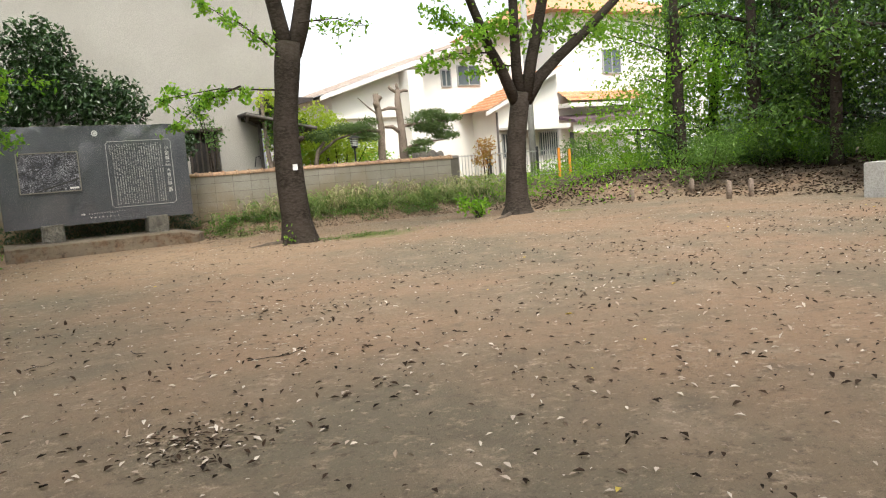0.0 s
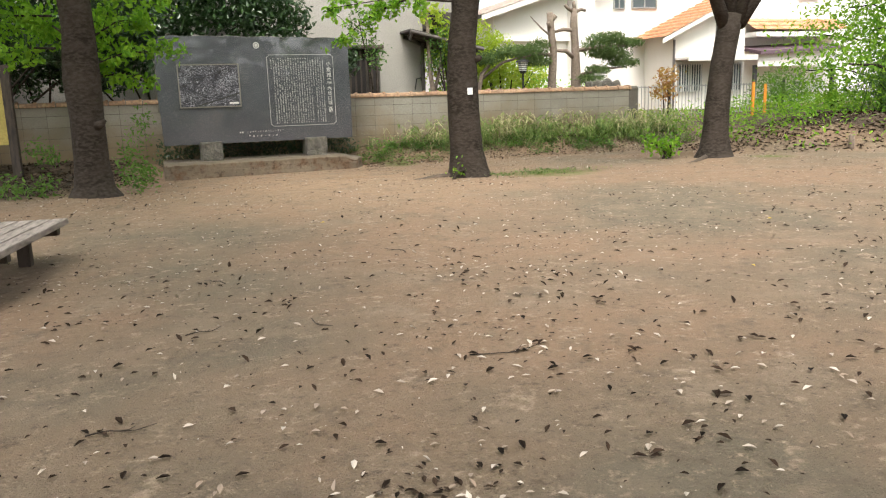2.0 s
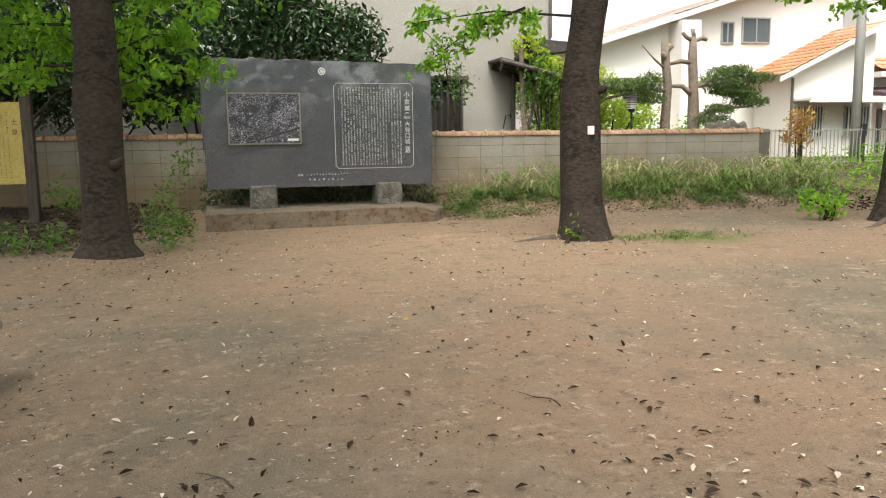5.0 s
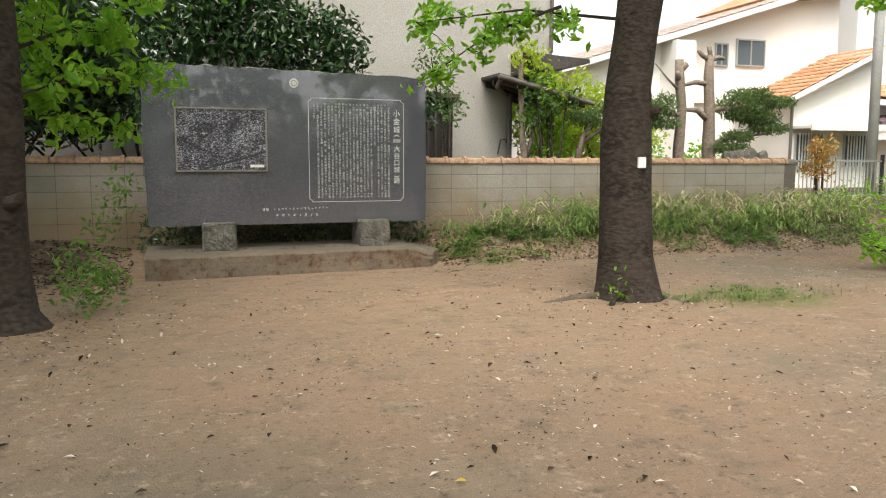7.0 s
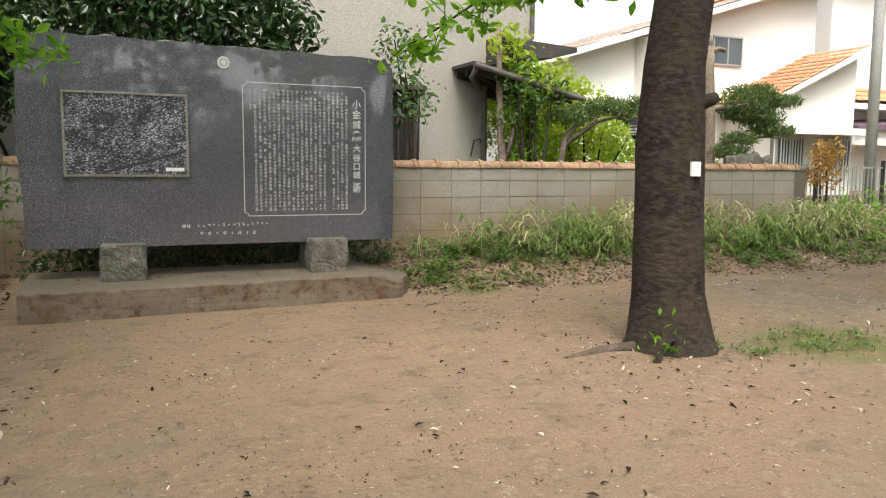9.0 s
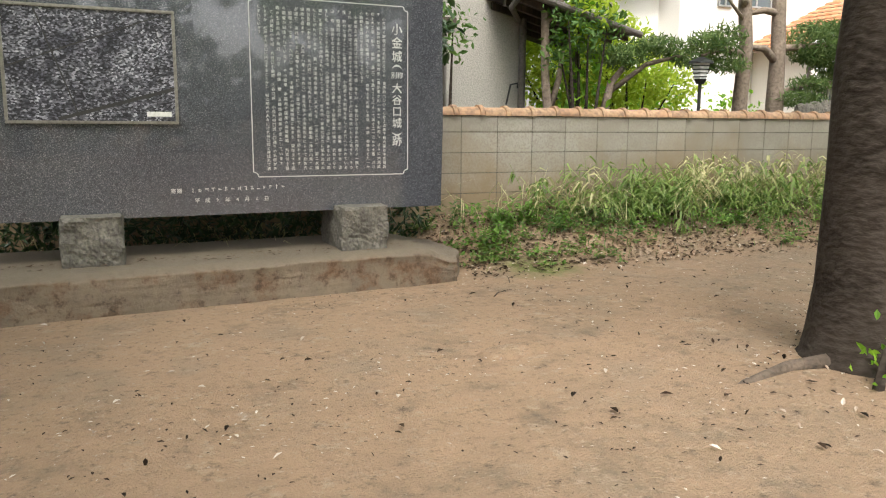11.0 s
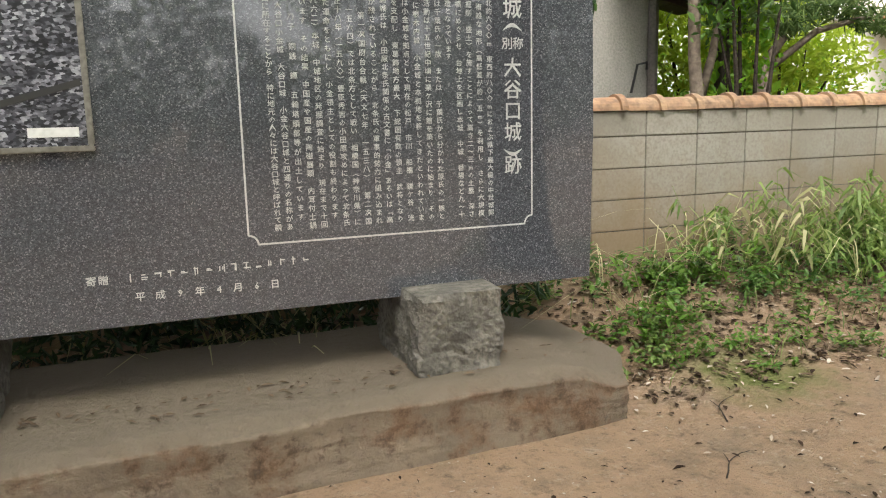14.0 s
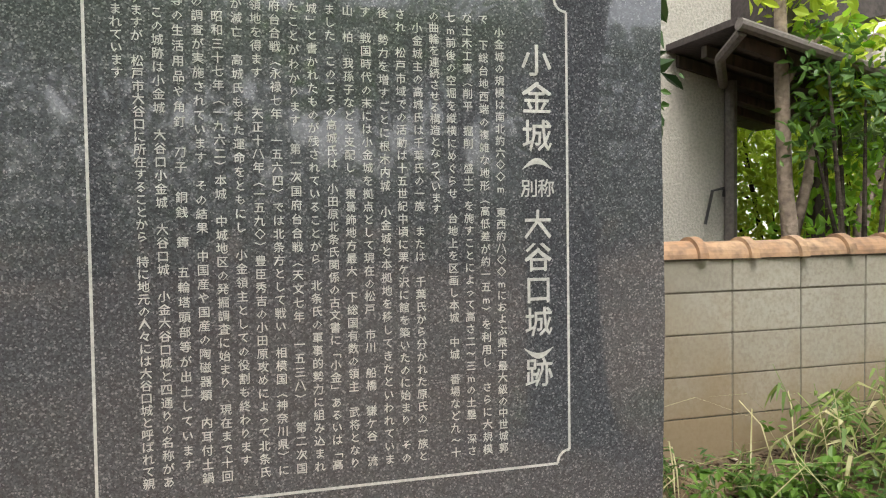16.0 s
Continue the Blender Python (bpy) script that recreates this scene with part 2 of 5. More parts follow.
GREYWOOD = surface("weathered_plank", (0.23, 0.19, 0.165), (0.32, 0.27, 0.235), (0.12, 0.10, 0.085), 3, 40, 0.85, 0.6, vary=0.12, stretch=(1, 0.15, 1))
DARKROOF = surface("dark_roof", (0.045, 0.035, 0.035), (0.075, 0.06, 0.06), (0.03, 0.025, 0.025), 3, 30, 0.6, 0.4)
PURPLEROOF = surface("purple_metal_roof", (0.11, 0.07, 0.09), (0.15, 0.10, 0.12), (0.08, 0.05, 0.06), 3, 30, 0.5, 0.2)
BARK = surface("grey_brown_bark", (0.020, 0.0145, 0.011), (0.042, 0.032, 0.025), (0.060, 0.049, 0.040), 3.2, 22, 0.95, 0.7, 0.02, stretch=(0.75, 0.75, 1.45), spec=0.15)
ROOTBARK = surface("earthy_root_bark", (0.085, 0.062, 0.044), (0.13, 0.095, 0.068), (0.05, 0.037, 0.027), 5, 40, 0.95, 0.8, 0.015)
PALEBARK = surface("pale_bark", (0.20, 0.155, 0.12), (0.27, 0.21, 0.165), (0.12, 0.09, 0.07), 4, 30, 0.9, 0.7, 0.015)
METALDARK = surface("dark_painted_metal", (0.02, 0.02, 0.022), (0.035, 0.034, 0.034), None, 5, 60, 0.5, 0.1)
PIPE = surface("brown_downpipe", (0.10, 0.085, 0.08), (0.14, 0.12, 0.11), (0.07, 0.06, 0.055), 4, 40, 0.5, 0.1)
ALUMINIUM = surface("grey_aluminium", (0.45, 0.45, 0.44), (0.52, 0.52, 0.51), (0.35, 0.34, 0.33), 5, 60, 0.45, 0.1, metal=0.6)
CONCRETE = surface("grey_concrete", (0.34, 0.33, 0.31), (0.42, 0.41, 0.39), (0.25, 0.24, 0.22), 2, 45, 0.92, 0.4)
YELLOWBOARD = surface("yellow_sign_board", (0.40, 0.31, 0.08), (0.47, 0.37, 0.11), (0.34, 0.26, 0.07), 2, 30, 0.6, 0.15)
INK = surface("black_ink", (0.03, 0.03, 0.03), (0.05, 0.045, 0.04), None, 5, 60, 0.7, 0)
def aerial(name):
    """A printed view of a town from the air: pale roofs, dark woods."""
    m, N, L, P = nodes_of(name)
    geo = N.new("ShaderNodeNewGeometry")
    mp = N.new("ShaderNodeMapping"); mp.inputs["Rotation"].default_value = (0, 0.35, 0); mp.inputs["Scale"].default_value = (1.5, 1, 2.5)
    L.new(geo.outputs["Position"], mp.inputs[0])
    v = N.new("ShaderNodeTexVoronoi"); v.inputs["Scale"].default_value = 46; v.distance = "CHEBYCHEV"
    n = N.new("ShaderNodeTexNoise"); n.inputs["Scale"].default_value, n.inputs["Detail"].default_value, n.inputs["Roughness"].default_value = 4.5, 10, 0.75
    L.new(mp.outputs[0], v.inputs[0]); L.new(geo.outputs["Position"], n.inputs[0])
    sep = N.new("ShaderNodeSeparateColor"); L.new(v.outputs["Color"], sep.inputs[0])
    r = N.new("ShaderNodeValToRGB"); e = r.color_ramp.elements
    e[0].color, e[1].color = (0.008, 0.009, 0.014, 1), (0.6, 0.6, 0.66, 1)
    k = e.new(0.35); k.color = (0.045, 0.046, 0.06, 1)
    k = e.new(0.7); k.color = (0.19, 0.19, 0.22, 1)
    L.new(sep.outputs[0], r.inputs[0])
    r2 = N.new("ShaderNodeValToRGB"); r2.color_ramp.elements[0].position, r2.color_ramp.elements[1].position = 0.40, 0.60
    r2.color_ramp.elements[0].color = (0.16, 0.16, 0.19, 1)
    L.new(n.outputs[0], r2.inputs[0])
    mx = N.new("ShaderNodeMix"); mx.data_type, mx.blend_type = "RGBA", "MULTIPLY"; mx.inputs[0].default_value = 1
    L.new(r.outputs[0], mx.inputs[6]); L.new(r2.outputs[0], mx.inputs[7]); L.new(mx.outputs[2], P.inputs["Base Color"])
    P.inputs["Roughness"].default_value = 0.4
    return m


PHOTO_M = aerial("aerial_photograph")
STEEL = surface("bronze_frame", (0.24, 0.225, 0.19), (0.30, 0.285, 0.25), (0.17, 0.16, 0.135), 8, 50, 0.45, 0.1, metal=0.5)
WHITEPLATE = surface("white_plate", (0.75, 0.75, 0.73), (0.8, 0.8, 0.78), (0.66, 0.66, 0.64), 6, 50, 0.5, 0)
ORANGEPAINT = surface("orange_paint", (0.75, 0.28, 0.03), (0.8, 0.33, 0.05), (0.6, 0.2, 0.02), 4, 40, 0.6, 0)
DARKVOID = surface("dark_interior", (0.02, 0.018, 0.016), (0.035, 0.03, 0.028), None, 3, 30, 0.9, 0)
LEAF_BRIGHT = leafy("bright_spring_leaf", (0.12, 0.29, 0.02), (0.30, 0.52, 0.04), 0.5, 0.65)
LEAF_MID = leafy("green_leaf", (0.045, 0.11, 0.022), (0.12, 0.22, 0.04), 0.45, 0.4)
LEAF_FRESH = leafy("fresh_green_leaf", (0.07, 0.16, 0.022), (0.17, 0.30, 0.045), 0.45, 0.5)
LEAF_DARK = leafy("dark_evergreen_leaf", (0.016, 0.042, 0.014), (0.045, 0.09, 0.025), 0.3, 0.2)
LEAF_YELLOW = leafy("yellow_green_leaf", (0.30, 0.42, 0.03), (0.52, 0.62, 0.08), 0.5, 0.68)
LEAF_RED = leafy("orange_red_leaf", (0.35, 0.14, 0.04), (0.42, 0.30, 0.06), 0.5, 0.4)
PINE = leafy("pine_needle", (0.06, 0.12, 0.03), (0.17, 0.24, 0.07), 0.6, 0.4)
WEED = leafy("dull_weed_leaf", (0.055, 0.115, 0.02), (0.18, 0.25, 0.055), 0.55, 0.35)
GRASS = leafy("grass_blade", (0.075, 0.12, 0.03), (0.22, 0.26, 0.085), 0.5, 0.4)
BAMBOO = leafy("bamboo_grass_leaf", (0.09, 0.17, 0.03), (0.28, 0.36, 0.10), 0.5, 0.45)
STRAW = leafy("dry_bamboo_grass", (0.26, 0.27, 0.10), (0.55, 0.50, 0.29), 0.6, 0.4)
LITTER_PALE = leafy("pale_fallen_leaf", (0.30, 0.22, 0.16), (0.62, 0.55, 0.47), 0.8, 0.1, 0.2)
LITTER_DARK = leafy("brown_fallen_leaf", (0.010, 0.007, 0.005), (0.05, 0.031, 0.02), 0.9, 0.05, 0.1)
LITTER_BROWN = leafy("mid_brown_fallen_leaf", (0.05, 0.034, 0.022), (0.17, 0.12, 0.08), 0.9, 0.1, 0.1)
# upper roof tile: overexposed glare is put into this pale colour
ROOFPALE = surface("glare_pale_tile", (0.42, 0.34, 0.28), (0.52, 0.44, 0.37), (0.25, 0.19, 0.16), 2, 20, 0.8, 0.3)
LITTER_YELLOW = leafy("yellow_fallen_leaf", (0.45, 0.30, 0.03), (0.55, 0.42, 0.08), 0.6, 0.2)
m, N, L, P = nodes_of("window_glass")
P.inputs["Base Color"].default_value, P.inputs["Roughness"].default_value = (0.10, 0.12, 0.13, 1), 0.05
GLASS = m

# ---- helpers of this scene ----
class Geo:
    """Collects boxes, tubes and loose faces into one mesh."""
    def __init__(self):
        self.v, self.f = [], []

    def add(self, verts, faces):
        o = len(self.v)
        self.v += [tuple(p) for p in verts]
        self.f += [tuple(i + o for i in q) for q in faces]
        return self

    def box(self, a, b, bev=0.0):
        bm = bmesh.new()
        bmesh.ops.create_cube(bm, size=1)
        c = [(a[i] + b[i]) / 2 for i in range(3)]
        s = [abs(b[i] - a[i]) for i in range(3)]
        for w in bm.verts:
            w.co = Vector([c[i] + w.co[i] * s[i] for i in range(3)])
        if bev:
            bmesh.ops.bevel(bm, geom=bm.edges[:], offset=bev, segments=2, affect="EDGES")
        bm.verts.index_update()
        self.add([w.co for w in bm.verts], [[w.index for w in q.verts] for q in bm.faces])
        bm.free()
        return self

    def tube(self, pts, radii, n=12, lump=0.0, flare=0):
        pts = [Vector(p) for p in pts]
        rings, up = [], Vector((0.3, 0.1, 1)).normalized()
        side = None
        for i, p in enumerate(pts):
            d = (pts[min(i + 1, len(pts) - 1)] - pts[max(i - 1, 0)]).normalized()
            if side is None:
                side = d.orthogonal().normalized()
            side = (side - d * side.dot(d)).normalized()
            other = d.cross(side)
            ring = []
            for k in range(n):
                a = 2 * math.pi * k / n
                r = radii[i]
                q = p + (side * math.cos(a) + other * math.sin(a)) * r
                if lump:
                    r *= 1 + lump * (noise.noise(q * 2.3 / max(radii[0], 0.05) * 0.3) + 0.5 * noise.noise(q * 9))
                if flare and i < 4:
                    r *= 1 + flare * (0.6 - 0.15 * i) * max(0, math.sin(a * 2.5 + 1.0))
                ring.append(p + (side * math.cos(a) + other * math.sin(a)) * r)
            rings.append(ring)
        faces = [(i * n + k, i * n + (k + 1) % n, (i + 1) * n + (k + 1) % n, (i + 1) * n + k) for i in range(len(pts) - 1) for k in range(n)]
        faces += [tuple(range(n))[::-1], tuple((len(pts) - 1) * n + k for k in range(n))]
        return self.add([q for r in rings for q in r], faces)

    def mesh(self, name, material, smooth=False):
        me = bpy.data.meshes.new(name)
        me.from_pydata(self.v, [], self.f)
        me.materials.append(material)
        if smooth:
            me.shade_smooth()
        return me


def part(name, geo, material, parent, label="", smooth=False):
    ob = new(name, geo if isinstance(geo, bpy.types.Mesh) else geo.mesh(name, material, smooth))
    ob.parent = parent
    return tagged(ob, label) if label else ob


def thing(name, label, category, at=(0, 0, 0), group="", kind=""):
    ob = new(name)
    ob.location = at
    ob.empty_display_size = 0.1
    return tagged(ob, label, category, group, kind)


def solid(name, geo, material, label, category="", kind="", group="", smooth=False):
    return tagged(new(name, geo.mesh(name, material, smooth)), label, category, group, kind)


RNG = np.random.default_rng(7)


def leaf_mesh(name, pos, size, material, slim=0.45, flat=0.0, fold=0.25, droop=0.0, face=None):
    """Folded leaf blades, one at each place. flat: 1 lays them level."""
    n = len(pos)
    d = RNG.normal(size=(n, 3))
    d[:, 2] = d[:, 2] * (1 - flat) - droop
    d /= np.linalg.norm(d, axis=1)[:, None]
    nrm = RNG.normal(size=(n, 3)) * (1 - flat)
    nrm[:, 2] += 0.6 + flat * 3
    w = np.cross(d, nrm); w /= np.linalg.norm(w, axis=1)[:, None] + 1e-9
    up = np.cross(w, d)
    s = np.asarray(size)[:, None]
    base, tip = pos - d * s / 2, pos + d * s / 2
    mid = pos - d * s * 0.06
    l, r = mid + w * s * slim / 2 + up * s * fold * 0.4, mid - w * s * slim / 2 + up * s * fold * 0.4
    l2, r2 = pos + d * s * 0.28 + w * s * slim * 0.32 + up * s * fold * 0.25, pos + d * s * 0.28 - w * s * slim * 0.32 + up * s * fold * 0.25
    v = np.stack([base, l, l2, tip, r2, r], 1).reshape(-1, 3)
    i = np.arange(n)[:, None] * 6
    f = np.concatenate([i + np.array([[0, 3, 2, 1]]), i + np.array([[0, 5, 4, 3]])], 0)
    me = bpy.data.meshes.new(name)
    me.from_pydata(v.tolist(), [], f.tolist())
    me.materials.append(material)
    return me


def clumps(centres, count, spread):
    """Places scattered about centres, thinner towards the rim."""
    c = np.asarray(centres, float)
    pick = RNG.integers(0, len(c), count)
    return c[pick] + RNG.normal(size=(count, 3)) * np.asarray(spread)


def blob(centre, radii, count, hollow=0.5):
    d = RNG.normal(size=(count, 3)); d /= np.linalg.norm(d, axis=1)[:, None]
    r = (hollow + (1 - hollow) * RNG.random(count)) ** 0.7
    return np.asarray(centre) + d * r[:, None] * np.asarray(radii)


def step(a, b, x):
    t = min(1, max(0, (x - a) / (b - a)))
    return t * t * (3 - 2 * t)


def wood_edge(y):
    if y < 9: return 15.9
    if y < 13.7: return 15.9 - 1.3 * (y - 9) / 4.7
    if y < 15.2: return 14.6 - 3.0 * (y - 13.7) / 1.5
    return 11.6


def ground_z(x, y):
    z = 0.32 * step(17.15, 18.5, y) * step(5.0, 6.0, x)
    z += 0.16 * step(17.7, 18.5, y) * (1 - step(5.0, 6.0, x))
    z += 0.14 * step(15.6, 17.5, y) * (1 - step(0.6, 1.9, x))
    z = max(z, 0.6 * step(0, 4.5, x - wood_edge(y)))
    z += 0.15 * math.exp(-((x - 0.95) ** 2 + (y - 14.35) ** 2) / 0.22)
    z += 0.06 * math.exp(-((x - 11.05) ** 2 + (y - 14.45) ** 2) / 0.3)
    if -5 < x < 20 and -1 < y < 21:
        z += 0.018 * noise.noise((x * 0.7, y * 0.7, 0)) + 0.008 * noise.noise((x * 3, y * 3, 4))
    return z

# ---- ground ----
xs = sorted(set([-400, -150, -60, -30, -15, -9] + [round(-6 + 0.16 * i, 3) for i in range(151)] + [19, 21, 23, 26, 30, 40, 60, 150, 400]))
ys = sorted(set([-400, -150, -60, -25, -10, -5] + [round(-2 + 0.16 * i, 3) for i in range(144)] + [22, 24, 27, 32, 45, 80, 200, 400]))
g = Geo()
g.v = [(x, y, ground_z(x, y)) for y in ys for x in xs]
w = len(xs)
g.f = [(j * w + i, j * w + i + 1, (j + 1) * w + i + 1, (j + 1) * w + i) for j in range(len(ys) - 1) for i in range(w - 1)]
solid("ground", g, SOIL, "trodden grey-brown earth of a small park", "ground", "structure", smooth=True)

# ---- block wall with its cap of half-round tiles ----
WY, WX0, WX1 = 18.67, -5.62, 12.25
wall = thing("wall_north", "low grey concrete block wall with terracotta cap tiles", "wall", (0, WY, 0), kind="structure")
part("cap_bedding", Geo().tube([(WX0, 0.06, 1.272), (WX1, 0.06, 1.272)], (0.072, 0.072), 16), MORTAR, wall)
part("core", Geo().box((WX0, -0.007, -0.1), (WX1 - 0.004, 0.118, 1.27)).box((WX1 - 0.12, 0.118, -0.1), (WX1 + 0.006, 3.2, 1.27)), MORTAR, wall)

# ---- stone monument ----
def monument():
    mon = thing("stone_monument", "large dark granite memorial slab with white carved writing", "monument", (1.9, 17.38, 0))
    W, Z0, ZL, ZR, D = 3.31, 0.555, 2.385, 2.335, 0.24
    outline = [(0.02, Z0), (W, Z0), (W + 0.012, 1.2), (W, 1.9), (W + 0.005, 2.16), (W - 0.012, 2.25), (W - 0.06, 2.31), (W - 0.25, ZR)]
    outline += [(W - 0.25 - 0.18 * k, ZR + (ZL - ZR) * k / 15 + 0.008 * math.sin(k * 2.1)) for k in range(1, 15)]
    outline += [(0.30, ZL + 0.01), (0.14, ZL - 0.01), (0.05, ZL - 0.07), (0.01, ZL - 0.16), (0.0, 1.9), (-0.01, 1.4), (0.015, 0.95)]
    fine = []
    for k, (x, z) in enumerate(outline):
        x2, z2 = outline[(k + 1) % len(outline)]
        m = max(1, int(math.hypot(x2 - x, z2 - z) / 0.06))
        fine += [(x + (x2 - x) * j / m, z + (z2 - z) * j / m) for j in range(m)]
    n = len(fine)
    cx, cz = W / 2, 1.45
    front = [(x, 0, z) for x, z in fine]
    rows = [front]
    for k, y in enumerate((0.012, 0.06, 0.12, 0.18, D)):
        ring = []
        for i, (x, z) in enumerate(fine):
            p = Vector((x, y, z))
            out = Vector((x - cx, 0, z - cz)).normalized()
            low = 1.0 if z > Z0 + 0.02 else 0.0
            amt = (0.004 if k == 0 else 0.035) * (noise.noise(p * 9) + 0.5 * noise.noise(p * 25)) * low
            q = p + out * amt
            if k == 0 and low:
                q = p + out * 0.004
            ring.append((q.x, y + 0.01 * noise.noise(p * 5) if k > 1 else y, q.z))
        rows.append(ring)
    side = Geo()
    side.v = [p for r in rows for p in r]
    side.f = [(a * n + i, (a + 1) * n + i, (a + 1) * n + (i + 1) % n, a * n + (i + 1) % n) for a in range(len(rows) - 1) for i in range(n)]
    side.f.append(tuple((len(rows) - 1) * n + i for i in range(n)))
    face = Geo().add(front, [tuple(range(n))])
    slab = part("slab", face, GRANITE, mon, "polished speckled dark grey granite face")
    part("rough_edge", side, ROUGHSTONE, slab, "rough hewn edge of the slab")
    # carved frame with hollow corners
    X0, X1, A0, A1, c = 3.75 - 1.9, 4.925 - 1.9, 0.812, 2.05, 0.035
    line = []
    def arc(px, pz, a0, a1):
        return [(px + c * math.cos(radians(a0 + (a1 - a0) * k / 6)), pz + c * math.sin(radians(a0 + (a1 - a0) * k / 6))) for k in range(7)]
    line = arc(X0, A0, 90, 0) + arc(X1, A0, 180, 90) + arc(X1, A1, 270, 180) + arc(X0, A1, 360, 270)
    g = Geo()
    for k in range(len(line)):
        (x, z), (x2, z2) = line[k], line[(k + 1) % len(line)]
        d = Vector((x2 - x, z2 - z)); d = d / (d.length + 1e-9)
        nx, nz = -d.y * 0.0035, d.x * 0.0035
        g.add([(x - nx, -0.002, z - nz), (x2 - nx, -0.002, z2 - nz), (x2 + nx, -0.002, z2 + nz), (x + nx, -0.002, z + nz)], [(0, 1, 2, 3)])
    part("border_line", g, WHITECUT, slab, "thin white carved border")
    # writing
    def column(name, text, x, top, size, pitch, parent, bold=0.018):
        cu = bpy.data.curves.new("column", "FONT")
        cu.body, cu.size, cu.align_x, cu.resolution_u = "\n".join(text), size, "CENTER", 1
        cu.space_line = pitch / size
        ob = bpy.data.objects.new("column", cu)
        scene.collection.objects.link(ob)
        me = bpy.data.meshes.new_from_object(ob.evaluated_get(bpy.context.evaluated_depsgraph_get()))
        bpy.data.objects.remove(ob)
        bpy.data.curves.remove(cu)
        co = np.empty(len(me.vertices) * 3); me.vertices.foreach_get("co", co); co = co.reshape(-1, 3)
        # a brush-thick stroke: the letter laid three times, a hair apart
        polys = [tuple(q.vertices) for q in me.polygons]
        bpy.data.meshes.remove(me)
        g = Geo()
        for k, (dx, dz) in enumerate(((0, 0), (bold * size, 0.3 * bold * size), (-0.4 * bold * size, -bold * size))):
            g.add(np.stack([x + co[:, 0] + dx, np.full(len(co), -0.0025 - 0.0004 * k), top + co[:, 1] + dz], 1).tolist(), polys)
        me = g.mesh(name, WHITECUT)
        return part(name, me, WHITECUT, parent)
    tx = 4.838 - 1.9
    for k, ch in enumerate("小金城"):
        column("title", ch, tx, 1.852 - 0.098 * k, 0.088, 0.098, slab)
    for zc, sgn in ((1.60, 1), (1.128, -1)):
        g = Geo()
        pts = [(tx - 0.042 + 0.084 * k / 8, zc + sgn * 0.022 * math.sin(math.pi * k / 8)) for k in range(9)]
        for k in range(8):
            (x, z), (x2, z2) = pts[k], pts[k + 1]
            t0, t1 = 0.007 * math.sin(math.pi * k / 8) + 0.001, 0.007 * math.sin(math.pi * (k + 1) / 8) + 0.001
            g.add([(x, -0.0025, z - t0), (x2, -0.0025, z2 - t1), (x2, -0.0025, z2 + t1), (x, -0.0025, z + t0)], [(0, 1, 2, 3)])
        part("title", g, WHITECUT, slab)
    column("title", "別", tx - 0.023, 1.532, 0.05, 0.05, slab)
    column("title", "称", tx + 0.025, 1.532, 0.05, 0.05, slab)
    for k, ch in enumerate("大谷口城"):
        column("title", ch, tx, 1.425 - 0.086 * k, 0.082, 0.086, slab)
    column("title", "跡", tx, 1.032, 0.082, 0.09, slab)
    lines = ("　小金城の規模は南北約六〇〇m、東西約八〇〇mにおよぶ県下最大級の中世城郭", "で、下総台地西端の複雑な地形（高低差が約一五m）を利用し、さらに大規模", "な土木工事（削平、掘削、盛土）を施すことによって高さ二〜三mの土塁、深さ",
             "七m前後の空堀を縦横にめぐらせ、台地上を区画し本城、中城、番場など九〜十", "の曲輪を連続させる構造となっています。", "　小金城主の高城氏は千葉氏の一族、または、千葉氏から分かれた原氏の一族と",
             "され、松戸市域での活動は十五世紀中頃に栗ケ沢に館を築いたのに始まり、その", "後、勢力を増すごとに根木内城、小金城と本拠地を移してきたといわれていま", "す。戦国時代の末には小金城を拠点として現在の松戸、市川、船橋、鎌ケ谷、流",
             "山、柏、我孫子などを支配し、東葛飾地方最大、下総国有数の領主、武将となり", "ました。このころの高城氏は、小田原北条氏関係の古文書に「小金」あるいは「高", "城」と書かれたものが残されていることから、北条氏の軍事的勢力に組み込まれ",
             "たことがわかります。第一次国府台合戦（天文七年、一五三八）、第二次国", "府台合戦（永禄七年、一五六四）では北条方として戦い、相模国（神奈川県）に", "領地を得ます。　天正十八年（一五九〇）豊臣秀吉の小田原攻めによって北条氏",
             "が滅亡、高城氏もまた運命をともにし、小金領主としての役割も終わります。", "　昭和三十七年（一九六二）本城、中城地区の発掘調査に始まり、現在まで十回", "の調査が実施されています。その結果、中国産や国産の陶磁器類、内耳付土鍋",
             "等の生活用品や角釘、刀子、銅銭、鐔、五輪塔頭部等が出土しています。", "　この城跡は小金城、大谷口小金城、大谷口城、小金大谷口城と四通りの名称があ", "りますが、松戸市大谷口に所在することから、特に地元の人々には大谷口城と呼ばれて親", "しまれています。")
    upright = str.maketrans({"、": "　", "。": "　", "（": "︵", "）": "︶", "「": "﹁", "」": "﹂"})
    for k, text in enumerate(lines):
        tagged(column("inscription", text.translate(upright), 4.735 - 1.9 - 0.0437 * k, 1.972, 0.0275, 1.112 / (len(text) - 1) if len(text) > 30 else 0.0285, slab, bold=0.014), kind="stuff")
    for k, ch in enumerate("平成9年4月6日"):
        column("date", ch, 3.36 - 1.9 + 0.068 * k, 0.645, 0.036, 0.04, slab)
    for k, ch in enumerate("寄贈"):
        column("date", ch, 3.205 - 1.9 + 0.04 * k, 0.715, 0.036, 0.04, slab)
    g = Geo()
    rg = random.Random(9)
